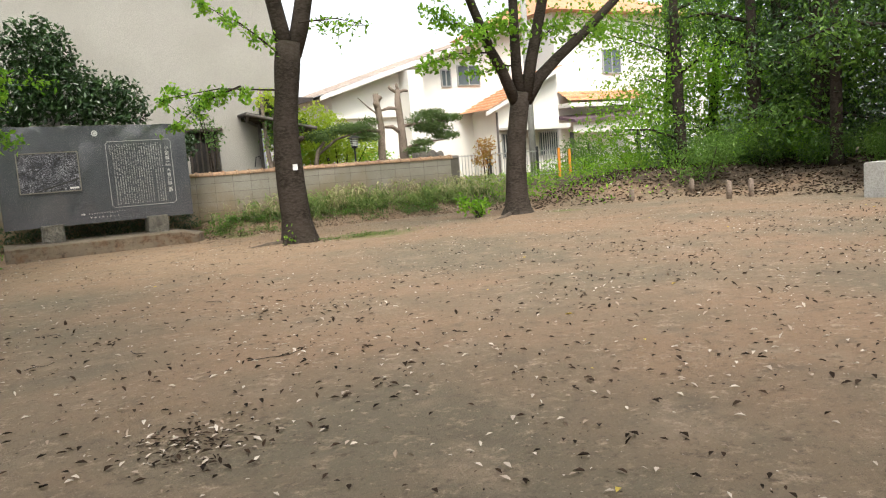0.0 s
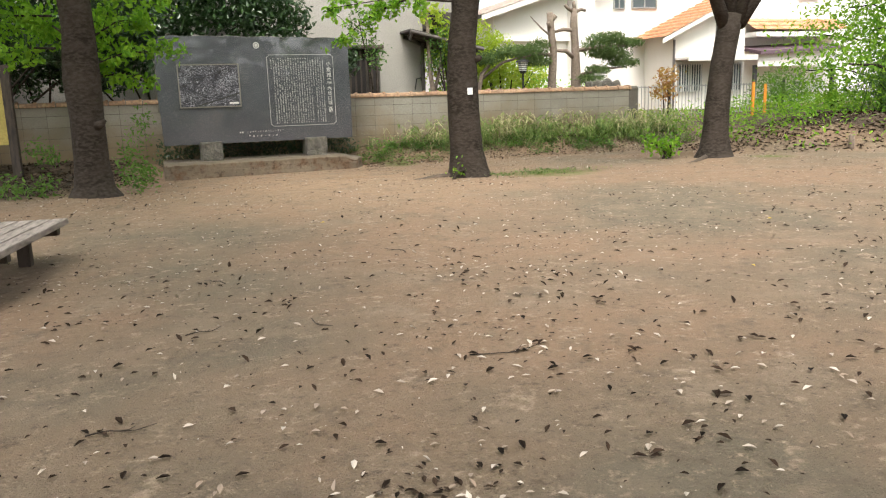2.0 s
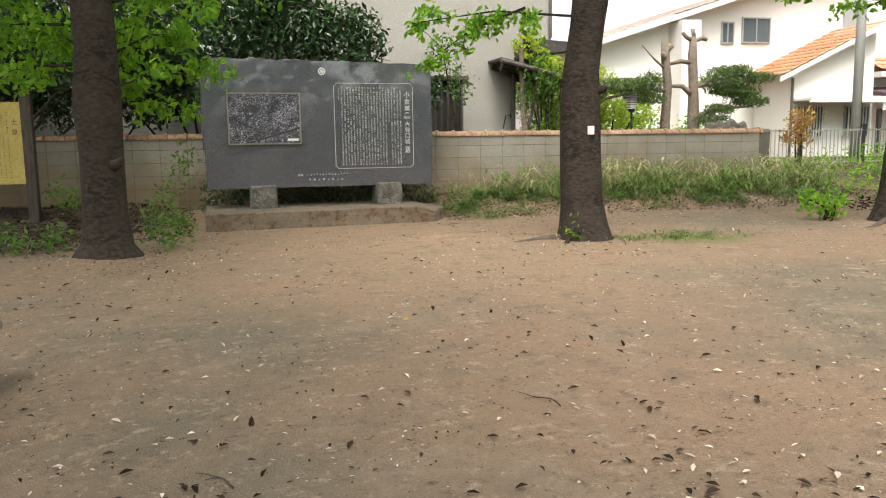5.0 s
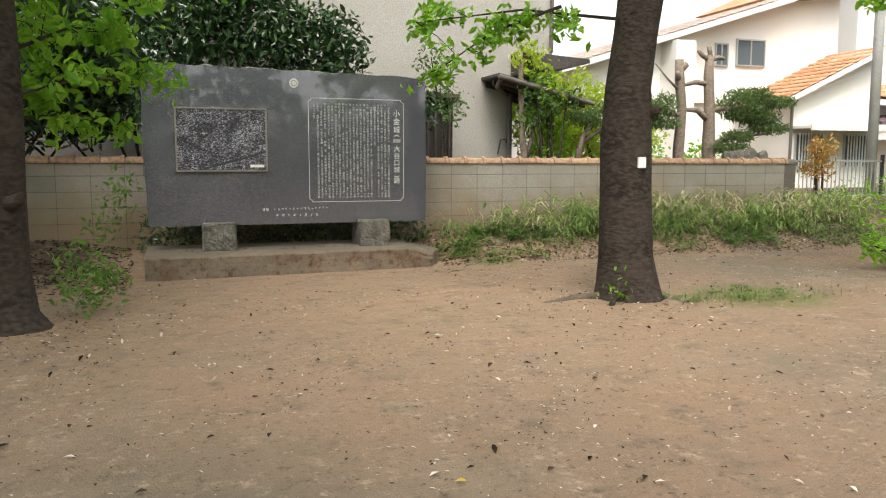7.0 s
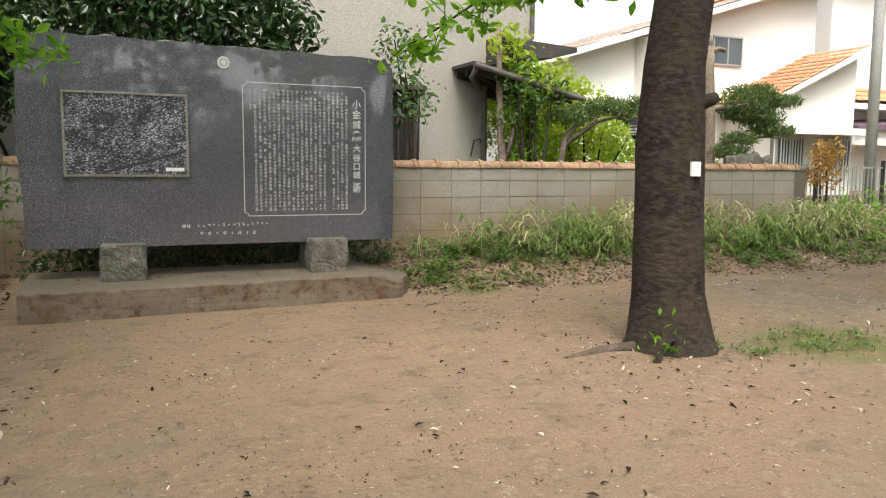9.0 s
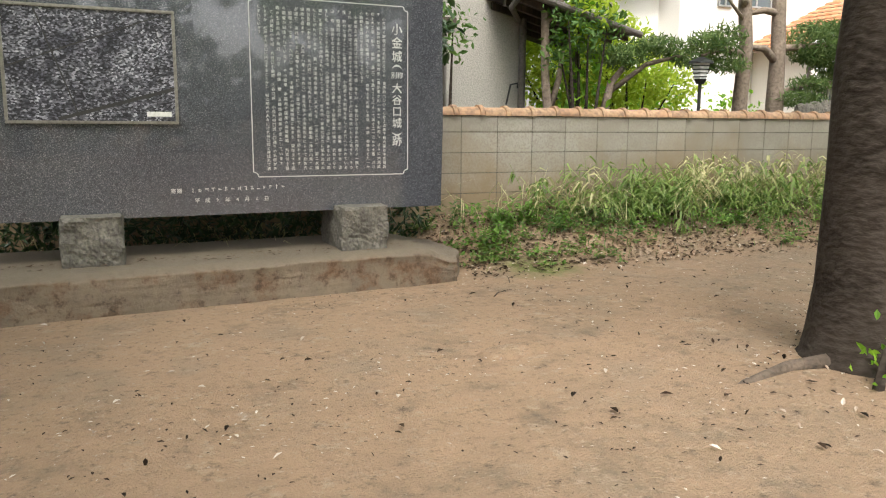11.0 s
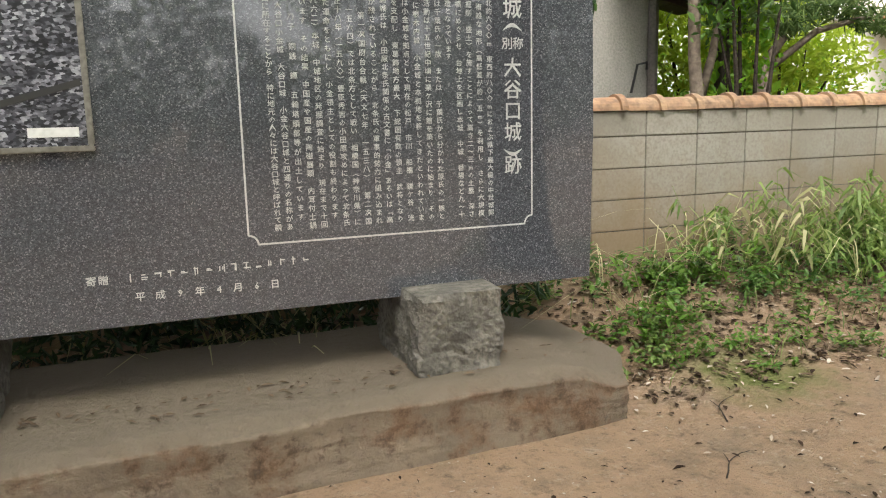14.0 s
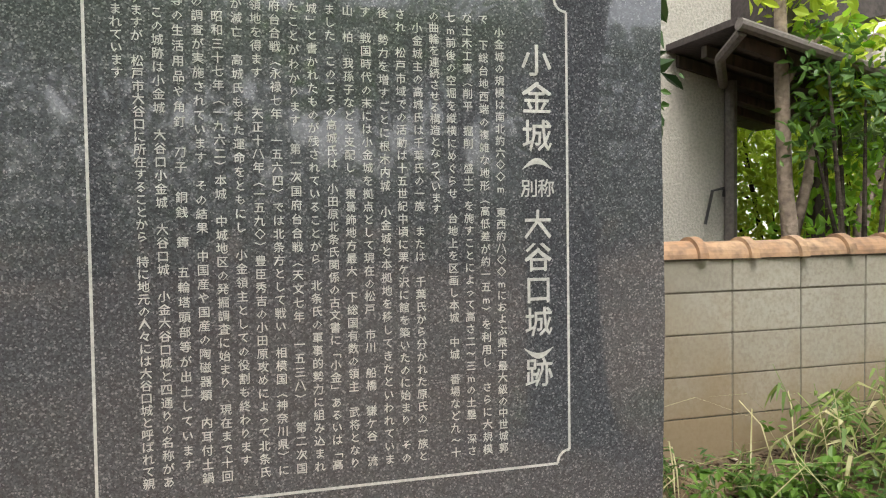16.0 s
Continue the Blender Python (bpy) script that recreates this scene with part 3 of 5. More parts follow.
    for k in range(15):
        x, z = 3.325 - 1.9 + 0.0445 * k, 0.728 + 0.001 * k
        for j in range(rg.choice((2, 3, 3))):
            if rg.random() < 0.5:
                zz = z + rg.uniform(-0.013, 0.014); g.box((x, -0.002, zz - 0.0018), (x + rg.uniform(0.012, 0.026), -0.0005, zz + 0.0018))
            else:
                xx = x + rg.uniform(0.002, 0.022); zz = rg.uniform(0.006, 0.016); g.box((xx - 0.0018, -0.0025, z - zz), (xx + 0.0018, -0.0008, z + zz))
    tagged(part("donor_line", g, WHITECUT, slab, "small white carved marks"), kind="stuff")
    # round emblem
    ex, ez = 3.585 - 1.9, 2.216
    g = Geo()
    for r0, r1 in ((0.0, 0.028), (0.034, 0.055)):
        vs = [(ex + r * math.cos(2 * math.pi * k / 28), -0.0022, ez + r * math.sin(2 * math.pi * k / 28)) for r in (r0, r1) for k in range(28)]
        g.add(vs, [(k, (k + 1) % 28, 28 + (k + 1) % 28, 28 + k) for k in range(28)])
    part("emblem", g, WHITECUT, slab, "round pale carved emblem")
    # photograph under glass, in its frame
    P0, P1, Q0, Q1 = 2.236 - 1.9, 3.262 - 1.9, 1.178, 1.912
    plaque = part("photo_plaque", Geo().box((P0 + 0.02, -0.012, Q0 + 0.02), (P1 - 0.02, -0.001, Q1 - 0.02)), PHOTO_M, mon, "framed grey aerial photograph of the town")
    fr = Geo()
    for a, b in (((P0, -0.022, Q0), (P1, -0.001, Q0 + 0.02)), ((P0, -0.022, Q1 - 0.02), (P1, -0.001, Q1)), ((P0, -0.0215, Q0 + 0.02), (P0 + 0.02, -0.001, Q1 - 0.02)), ((P1 - 0.02, -0.0215, Q0 + 0.02), (P1, -0.001, Q1 - 0.02))):
        fr.box(a, b, 0.003)
    part("frame", fr, STEEL, plaque, "bronze-coloured metal frame")
    part("caption_plate", Geo().box((P1 - 0.20, -0.0155, Q0 + 0.05), (P1 - 0.045, -0.012, Q0 + 0.082)), WHITEPLATE, plaque, "small white caption plate")
    # dark railway and roads in the picture
    g = Geo()
    for (x, z, x2, z2, t) in ((P0 + 0.3, Q0 + 0.03, P1 - 0.025, Q0 + 0.23, 0.011), (P0 + 0.03, Q0 + 0.35, P1 - 0.1, Q1 - 0.04, 0.004), (P0 + 0.2, Q1 - 0.03, P0 + 0.42, Q0 + 0.05, 0.004)):
        d = Vector((x2 - x, z2 - z)).normalized(); nx, nz = -d.y * t, d.x * t
        g.add([(x - nx, -0.0142, z - nz), (x2 - nx, -0.0142, z2 - nz), (x2 + nx, -0.0142, z2 + nz), (x + nx, -0.0142, z + nz)], [(0, 1, 2, 3)])
    part("railway", g, INK, plaque)
    # rough support stones and long base stone
    def rough_block(a, b, lump, seg, grain=1.0):
        bm = bmesh.new()
        bmesh.ops.create_cube(bm, size=1)
        bmesh.ops.subdivide_edges(bm, edges=bm.edges[:], cuts=seg, use_grid_fill=True)
        s = [b[i] - a[i] for i in range(3)]
        for q in bm.verts:
            p = Vector([a[i] + (q.co[i] + 0.5) * s[i] for i in range(3)])
            e = sum(1 for i in range(3) if abs(abs(q.co[i]) - 0.5) < 1e-4)
            k = (noise.noise(p * 6 * (1 - 0.5 * (grain < 1))) + grain * (0.6 * noise.noise(p * 15) + 0.3 * noise.noise(p * 40))) * lump
            top = q.co.z > 0.499
            inward = Vector((-q.co.x * 0.06, -q.co.y * 0.06, 0)) * (e > 1)
            dirn = Vector((q.co.x if abs(q.co.x) > 0.499 else 0, q.co.y if abs(q.co.y) > 0.499 else 0, q.co.z if abs(q.co.z) > 0.499 else 0))
            q.co = p + dirn * k * (0.3 if top else 2.0) + inward * 0.25
        g = Geo()
        bm.verts.index_update()
        g.add([q.co for q in bm.verts], [[q.index for q in f.verts] for f in bm.faces])
        bm.free()
        return g
    for x in (2.50, 4.33):
        part("support_stone", rough_block((x - 1.9, -0.20, 0.25), (x - 1.9 + 0.37, 0.36, 0.592), 0.022, 14), ROUGHSTONE, mon, "rough grey stone block under the slab")
    g = rough_block((0, 0, -0.06), (3.50, 0.78, 0.29), 0.022, 34, 0.5)
    vs = []
    for x, y, z in g.v:
        # the front runs a little askew, the end is worn round
        t = x / 3.50
        y0 = -0.49 + 0.17 * t
        yy = y0 + y * (0.62 - y0) / 0.78
        xx = x - 0.02 - (0.16 * step(0.3, 0.0, y) * step(3.0, 3.50, x))
        zz = z - (0.015 + 0.09 * step(3.0, 3.50, x) + 0.035 * step(0.06, 0.0, y)) * max(0.0, min(1.0, z / 0.29))
        vs.append((xx, yy, zz))
    g.v = vs
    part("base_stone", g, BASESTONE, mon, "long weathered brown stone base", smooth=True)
    return mon


monument()

# ---- trees ----
def tree(label, base, trunk, limbs, crown, material, size, slim=0.5, bark=BARK, twigs=(), lump=0.12, name="tree"):
    t = thing(name, label, "tree", base)
    b = Vector(base)
    g = Geo()
    pts, rad = trunk
    g.tube([Vector(p) - b for p in pts], rad, 18, lump, 0.10)
    part("trunk", g, bark, t, smooth=True)
    for pts, rad in limbs:
        part("limb", Geo().tube([Vector(p) - b for p in pts], rad, 10, 0.1), bark, t, smooth=True)
    if len(twigs):
        g = Geo()
        for pts, rad in twigs:
            g.tube([Vector(p) - b for p in pts], rad, 5)
        tagged(part("twigs", g, bark, t), kind="stuff")
    if len(crown):
        p = np.asarray(crown) - np.asarray(base)
        part("crown", leaf_mesh("crown", p, size * (0.6 + 0.8 * RNG.random(len(p))), material, slim, droop=0.25), material, t)
    return t


def spray(start, end, n, spread, count, sag=0.1):
    """A leafy branch: its twigs and the places of its leaves."""
    a, b = np.asarray(start, float), np.asarray(end, float)
    twigs, places = [([a, a * 0.5 + b * 0.5 + (0, 0, sag), b], (0.018, 0.011, 0.004))], []
    for k in range(n):
        f = 0.25 + 0.75 * k / max(1, n - 1)
        p = a + (b - a) * f + np.array((0, 0, sag * 4 * f * (1 - f) * 0.5))
        q = p + RNG.normal(size=3) * spread * (1, 1, 0.45) - (0, 0, 0.04)
        twigs.append(([p, (p + q) / 2 + (0, 0, 0.03), q], (0.006, 0.004, 0.002)))
        m = count // n
        f2 = RNG.random(m)[:, None]
        places.append(p + (q - p) * f2 * 1.15 + RNG.normal(size=(m, 3)) * spread * 0.22)
    return twigs, np.concatenate(places)


def high_crown(cx, cy, z0, z1, rx, ry, count, groups=40):
    c = blob((cx, cy, (z0 + z1) / 2), (rx, ry, (z1 - z0) / 2), groups, 0.35)
    return clumps(c, count, (0.55, 0.55, 0.3))


# the tree by the bench, its low boughs reaching before the slab
tw, pl = [], []
for s, e, n, sp, ct in (((1.05, 14.5, 1.75), (2.05, 15.6, 2.0), 8, 0.3, 380), ((1.1, 14.6, 2.1), (1.8, 15.9, 2.5), 8, 0.35, 480), ((0.8, 14.6, 2.2), (0.2, 16.1, 2.5), 8, 0.4, 420),
                        ((1.2, 14.4, 2.6), (1.9, 14.9, 2.75), 7, 0.35, 380), ((1.0, 14.6, 1.6), (1.9, 15.9, 1.6), 6, 0.2, 150), ((0.7, 14.6, 2.4), (-0.6, 15.4, 2.3), 9, 0.45, 560), ((0.8, 14.5, 2.7), (-1.5, 15.0, 2.8), 10, 0.45, 620),
                        ((0.7, 14.6, 2.0), (-0.4, 16.4, 1.95), 8, 0.35, 330), ((1.2, 14.5, 3.0), (2.2, 15.6, 3.0), 8, 0.45, 480), ((0.8, 14.5, 3.1), (-0.9, 14.6, 3.3), 9, 0.5, 520)):
    a, b = spray(s, e, n, sp, ct)
    tw += a; pl.append(b)
tree("tall tree with grey-brown ringed bark and low leafy boughs", (0.98, 14.35, 0), ([(0.98, 14.35, -0.1), (0.98, 14.35, 0.08), (0.99, 14.36, 0.2), (1.0, 14.37, 0.5), (1.0, 14.38, 1.1), (0.99, 14.4, 1.6), (1.01, 14.4, 2.2), (0.98, 14.4, 3.0), (0.95, 14.4, 4.4), (1.0, 14.5, 6.0)], (0.45, 0.34, 0.255, 0.22, 0.205, 0.225, 0.195, 0.19, 0.16, 0.1)),
     [([(1.08, 14.26, 0.98), (1.17, 14.2, 1.02), (1.22, 14.18, 1.07)], (0.07, 0.05, 0.025)), ([(0.98, 14.4, 3.6), (0.3, 14.1, 4.8), (-0.6, 13.8, 6.0)], (0.13, 0.09, 0.04)), ([(0.98, 14.4, 4.0), (1.8, 14.0, 5.0), (2.8, 13.6, 6.2)], (0.12, 0.08, 0.04))],
     np.concatenate(pl + [high_crown(0.8, 13.6, 4.2, 7.5, 3.4, 3.2, 10000), high_crown(-1.6, 15.0, 4.0, 6.8, 3.0, 2.6, 7000)]), LEAF_BRIGHT, 0.10, 0.5, twigs=tw)

# the middle tree with a tag on its trunk and a bough over the slab
tw, pl = [], []
for s, e, n, sp, ct in (((6.25, 14.5, 2.62), (4.35, 14.9, 2.55), 10, 0.24, 430), ((5.6, 14.5, 2.7), (4.55, 15.2, 2.1), 8, 0.2, 200), ((6.3, 14.4, 3.2), (4.9, 13.9, 3.9), 8, 0.3, 300), ((6.6, 14.2, 3.7), (8.1, 14.6, 3.75), 8, 0.35, 120)):
    a, b = spray(s, e, n, sp, ct)
    tw += a; pl.append(b)
tree("dark-barked tree forking high up with a small white tag", (6.32, 14.46, 0), ([(6.33, 14.46, -0.1), (6.33, 14.46, 0.03), (6.33, 14.46, 0.14), (6.32, 14.46, 0.4), (6.29, 14.46, 1.0), (6.28, 14.46, 1.5), (6.29, 14.46, 2.0), (6.36, 14.46, 2.5), (6.42, 14.46, 3.0), (6.48, 14.46, 3.4)], (0.42, 0.325, 0.295, 0.265, 0.24, 0.228, 0.21, 0.205, 0.21, 0.22)),
     [([(6.4, 14.36, 1.74), (6.5, 14.3, 1.78), (6.53, 14.28, 1.8)], (0.06, 0.045, 0.03)), ([(6.43, 14.46, 3.2), (6.36, 14.46, 3.65), (6.27, 14.46, 4.15), (6.0, 14.3, 5.2), (5.3, 13.8, 6.6)], (0.15, 0.14, 0.13, 0.10, 0.05)), ([(6.54, 14.46, 3.2), (6.7, 14.46, 3.65), (6.83, 14.46, 4.15), (7.2, 14.4, 5.2), (7.9, 14.2, 6.6)], (0.16, 0.155, 0.15, 0.12, 0.05))],
     np.concatenate(pl + [high_crown(6.3, 13.6, 4.6, 7.8, 3.3, 3.3, 8000)]), LEAF_BRIGHT, 0.095, 0.5, twigs=tw)

# the leaning tree with four limbs
tw, pl = [], []
for s, e, n, sp, ct in (((10.6, 14.4, 3.3), (9.2, 14.2, 3.95), 10, 0.4, 520), ((11.1, 14.4, 3.6), (10.4, 13.9, 3.75), 8, 0.4, 420), ((11.6, 14.4, 3.4), (12.6, 14.3, 3.9), 8, 0.4, 320), ((11.2, 14.5, 3.0), (10.7, 14.9, 2.9), 6, 0.25, 160), ((12.6, 14.4, 3.6), (13.6, 14.6, 3.7), 8, 0.4, 300), ((10.6, 14.4, 3.25), (8.8, 14.1, 2.95), 9, 0.28, 330)):
    a, b = spray(s, e, n, sp, ct)
    tw += a; pl.append(b)
tree("tree with four dark limbs spreading from a low fork", (11.05, 14.45, 0), ([(11.0, 14.45, -0.1), (11.0, 14.45, 0.06), (11.01, 14.45, 0.18), (11.02, 14.45, 0.45), (11.04, 14.45, 1.0), (11.1, 14.45, 1.6), (11.2, 14.45, 2.1), (11.28, 14.45, 2.45)], (0.44, 0.33, 0.27, 0.225, 0.20, 0.19, 0.19, 0.19)),
     [([(11.15, 14.45, 2.25), (10.85, 14.45, 2.9), (10.6, 14.45, 3.3), (10.16, 14.4, 4.25), (9.6, 14.2, 5.6)], (0.12, 0.11, 0.10, 0.085, 0.05)), ([(11.25, 14.45, 2.3), (11.2, 14.45, 3.0), (11.18, 14.4, 4.3), (11.1, 14.2, 6.2)], (0.12, 0.105, 0.09, 0.05)),
      ([(11.33, 14.4, 2.3), (11.55, 14.4, 3.1), (11.92, 14.4, 4.3), (12.3, 14.2, 6.0)], (0.13, 0.12, 0.11, 0.05)), ([(11.4, 14.45, 2.3), (11.75, 14.45, 2.75), (12.25, 14.45, 3.15), (12.9, 14.45, 3.6), (13.9, 14.4, 4.4), (15.2, 14.3, 5.6)], (0.14, 0.125, 0.11, 0.10, 0.085, 0.04))],
     np.concatenate(pl + [high_crown(11.2, 14.2, 4.4, 7.6, 3.2, 3.0, 8000)]), LEAF_BRIGHT, 0.10, 0.55, twigs=tw)
solid("tree_tag", Geo().box((6.262, 14.2, 1.245), (6.342, 14.222, 1.345), 0.003), WHITEPLATE, "small white tag nailed to a trunk", "tag")

# the shade trees beside the start of the walk
for x, y in ((-2.6, 5.6), (-1.8, 0.2), (10.8, -2.0), (-3.2, 10.6), (1.0, -3.6)):
    tree("tall park tree shading the trodden ground", (x, y, 0), ([(x, y, -0.1), (x, y, 0.2), (x + 0.05, y, 1.5), (x, y + 0.05, 4.2), (x, y, 6.5)], (0.4, 0.28, 0.24, 0.2, 0.08)),
         [([(x, y, 4.0), (x + dx * 0.5, y + dy * 0.5, 5.0), (x + dx, y + dy, 6.0)], (0.11, 0.08, 0.03)) for dx, dy in ((2, 0.6), (-1.6, 1.2), (0.4, 2.2), (0.6, -2.0))],
         high_crown(x + (1.8 if x < 4 else -1.4), y + 1.4, 5.2, 8.2, 3.6, 3.6, 7500, 60), LEAF_FRESH, 0.13, 0.55)

# ---- the house behind the slab ----
def house_grey():
    h = thing("grey_house", "two-storey house of grey roughcast stucco with dark porch roofs", "house", (2, 20.33, 0))
    ox = 2.0
    # ground floor with its window opening, and the storey above
    for a, b in (((-3.6 - ox, 0, -0.1), (5.9 - ox, 0.18, 2.75)), ((6.62 - ox, 0, -0.1), (7.66 - ox, 0.18, 2.75)), ((5.9 - ox, 0, -0.1), (6.62 - ox, 0.18, 1.25)), ((5.9 - ox, 0, 2.34), (6.62 - ox, 0.18, 2.75)), ((-3.6 - ox, 0.001, 2.75), (8.43 - ox, 0.18, 6.4)),
                 ((7.48 - ox, 0.18, -0.1), (7.659 - ox, 6, 2.75)), ((8.25 - ox, 0.18, 2.75), (8.429 - ox, 6, 6.4)), ((-3.6 - ox, 0.18, -0.1), (-3.42 - ox, 6, 6.4)), ((-3.6 - ox, 6, -0.1), (8.43 - ox, 6.15, 6.4))):
        part("wall", Geo().box(a, b), STUCCO, h)
    part("roof", Geo().box((-4.1 - ox, -0.5, 6.4), (8.95 - ox, 6.6, 6.55)).add([(-4.1 - ox, -0.5, 6.55), (8.95 - ox, -0.5, 6.55), (8.95 - ox, 6.6, 6.55), (-4.1 - ox, 6.6, 6.55), (-2 - ox, 3, 7.8), (6.9 - ox, 3, 7.8)], [(0, 1, 5, 4), (1, 2, 5), (2, 3, 4, 5), (3, 0, 4)]), DARKROOF, h)
    win = part("window", Geo().box((5.9 - ox, 0.10, 1.25), (6.62 - ox, 0.13, 2.34)), DARKVOID, h, "dark window with wooden slats")
    for k in range(6):
        part("slat", Geo().box((5.93 - ox + 0.125 * k, 0.03, 1.25), (5.97 - ox + 0.125 * k, 0.07, 2.34), 0.004), DARKWOOD, win)
    part("sill", Geo().box((5.84 - ox, -0.06, 2.34), (6.72 - ox, 0.1, 2.41), 0.006), DARKWOOD, win)
    # porch roof falling to the east in lapped courses, and the eave of the storey above
    porch = Geo()
    for k in range(7):
        x, z = 7.12 + 0.235 * k, 2.66 - 0.055 * k
        a = [(x, z + 0.035), (x + 0.30, z - 0.03), (x + 0.30, z - 0.075), (x, z - 0.01)]
        porch.add([(q - ox, -0.78, w) for q, w in a] + [(q - ox, 1.2, w) for q, w in a], [(3, 2, 1, 0), (4, 5, 6, 7), (0, 1, 5, 4), (1, 2, 6, 5), (2, 3, 7, 6), (3, 0, 4, 7)])
    part("porch_roof", porch, DARKROOF, h, "dark lapped porch roof")
    for k in range(5):
        y = -0.68 + 0.32 * k
        part("rafter", Geo().add([(7.2 - ox, y, 2.54), (8.72 - ox, y, 2.19), (8.72 - ox, y, 2.25), (7.2 - ox, y, 2.62), (7.2 - ox, y + 0.06, 2.54), (8.72 - ox, y + 0.06, 2.19), (8.72 - ox, y + 0.06, 2.25), (7.2 - ox, y + 0.06, 2.62)],
                                 [(0, 1, 2, 3), (7, 6, 5, 4), (0, 4, 5, 1), (3, 2, 6, 7), (0, 3, 7, 4), (1, 5, 6, 2)]), DARKWOOD, h)
    eave = [(7.66, 3.10), (8.92, 3.02), (8.92, 2.95), (8.5, 2.86), (7.66, 2.74)]
    part("upper_eave", Geo().add([(q - ox, -0.45, w) for q, w in eave] + [(q - ox, 1.2, w) for q, w in eave], [(4, 3, 2, 1, 0), (5, 6, 7, 8, 9), (0, 1, 6, 5), (1, 2, 7, 6), (2, 3, 8, 7), (3, 4, 9, 8), (4, 0, 5, 9)]), DARKROOF, h, "dark boarded eave over the porch")
    part("gutter", Geo().tube([(7.10 - ox, -0.82, 2.64), (8.8 - ox, -0.82, 2.25)], (0.04, 0.04), 10).tube([(7.14 - ox, -0.8, 2.6), (7.2 - ox, -0.5, 2.50), (7.55 - ox, -0.06, 2.42)], (0.035, 0.035, 0.035), 8), PIPE, h)
    part("downpipe", Geo().tube([(7.62 - ox, -0.05, 2.45), (7.62 - ox, -0.05, 0.1)], (0.045, 0.045), 10), PIPE, h)
    part("downpipe", Geo().tube([(8.39 - ox, -0.05, 6.4), (8.39 - ox, -0.05, 3.16)], (0.035, 0.035), 10), PIPE, h)
    for x, y in ((8.42, 0.0),):
        part("porch_post", Geo().box((x - ox - 0.05, y - 0.05, 0.1), (x - ox + 0.05, y + 0.05, 2.52), 0.006), DARKWOOD, h)
    part("hook", Geo().tube([(7.42 - ox, -0.03, 1.42), (7.46 - ox, -0.06, 1.66), (7.56 - ox, -0.05, 1.68), (7.57 - ox, -0.04, 1.62)], (0.012, 0.012, 0.012, 0.012), 6), METALDARK, h)
    return h


house_grey()


def tile_slope(a, b, c, n_cols, n_rows, lift=0.045):
    """Half-round tiles over the slope with eave a-b and upper edge starting at c."""
    a, b, c = Vector(a), Vector(b), Vector(c)
    u, v = (b - a) / n_cols, (c - a) / n_rows
    nrm = u.cross(v).normalized()
    if nrm.z < 0:
        nrm = -nrm
    g = Geo()
    for i in range(n_cols):
        for j in range(n_rows):
            p = a + u * i + v * j
            vs = []
            for jj, up in ((0, 1.0), (1, 0.45)):
                for k in range(6):
                    f = k / 5
                    vs.append(p + u * f + v * jj * 1.04 + nrm * (lift * math.sin(math.pi * f) * up + 0.028 * (1 - jj)))
            g.add(vs, [(k, k + 1, 6 + k + 1, 6 + k) for k in range(5)] + [(5, 4, 3, 2, 1, 0)])
    return g


def window(parent, x0, x1, y, z0, z1, bars=0):
    win = part("window", Geo().box((x0, y - 0.03, z0), (x1, y - 0.004, z1)), GLASS, parent, "glazed window")
    t = 0.04
    fr = Geo()
    for a, b in (((x0 - t, y - 0.06, z0 - t), (x1 + t, y - 0.002, z0)), ((x0 - t, y - 0.06, z1), (x1 + t, y - 0.002, z1 + t)), ((x0 - t, y - 0.058, z0), (x0, y - 0.002, z1)), ((x1, y - 0.058, z0), (x1 + t, y - 0.002, z1)), (((x0 + x1) / 2 - 0.02, y - 0.055, z0), ((x0 + x1) / 2 + 0.02, y - 0.03, z1))):
        fr.box(a, b)
    part("frame", fr, ALUMINIUM, win)
    for k in range(bars):
        x = x0 + (x1 - x0) * (k + 0.5) / bars
        part("bar", Geo().box((x - 0.012, y - 0.12, z0 - 0.05), (x + 0.012, y - 0.095, z1 + 0.05)), WHITEPLATE, win)
    return win


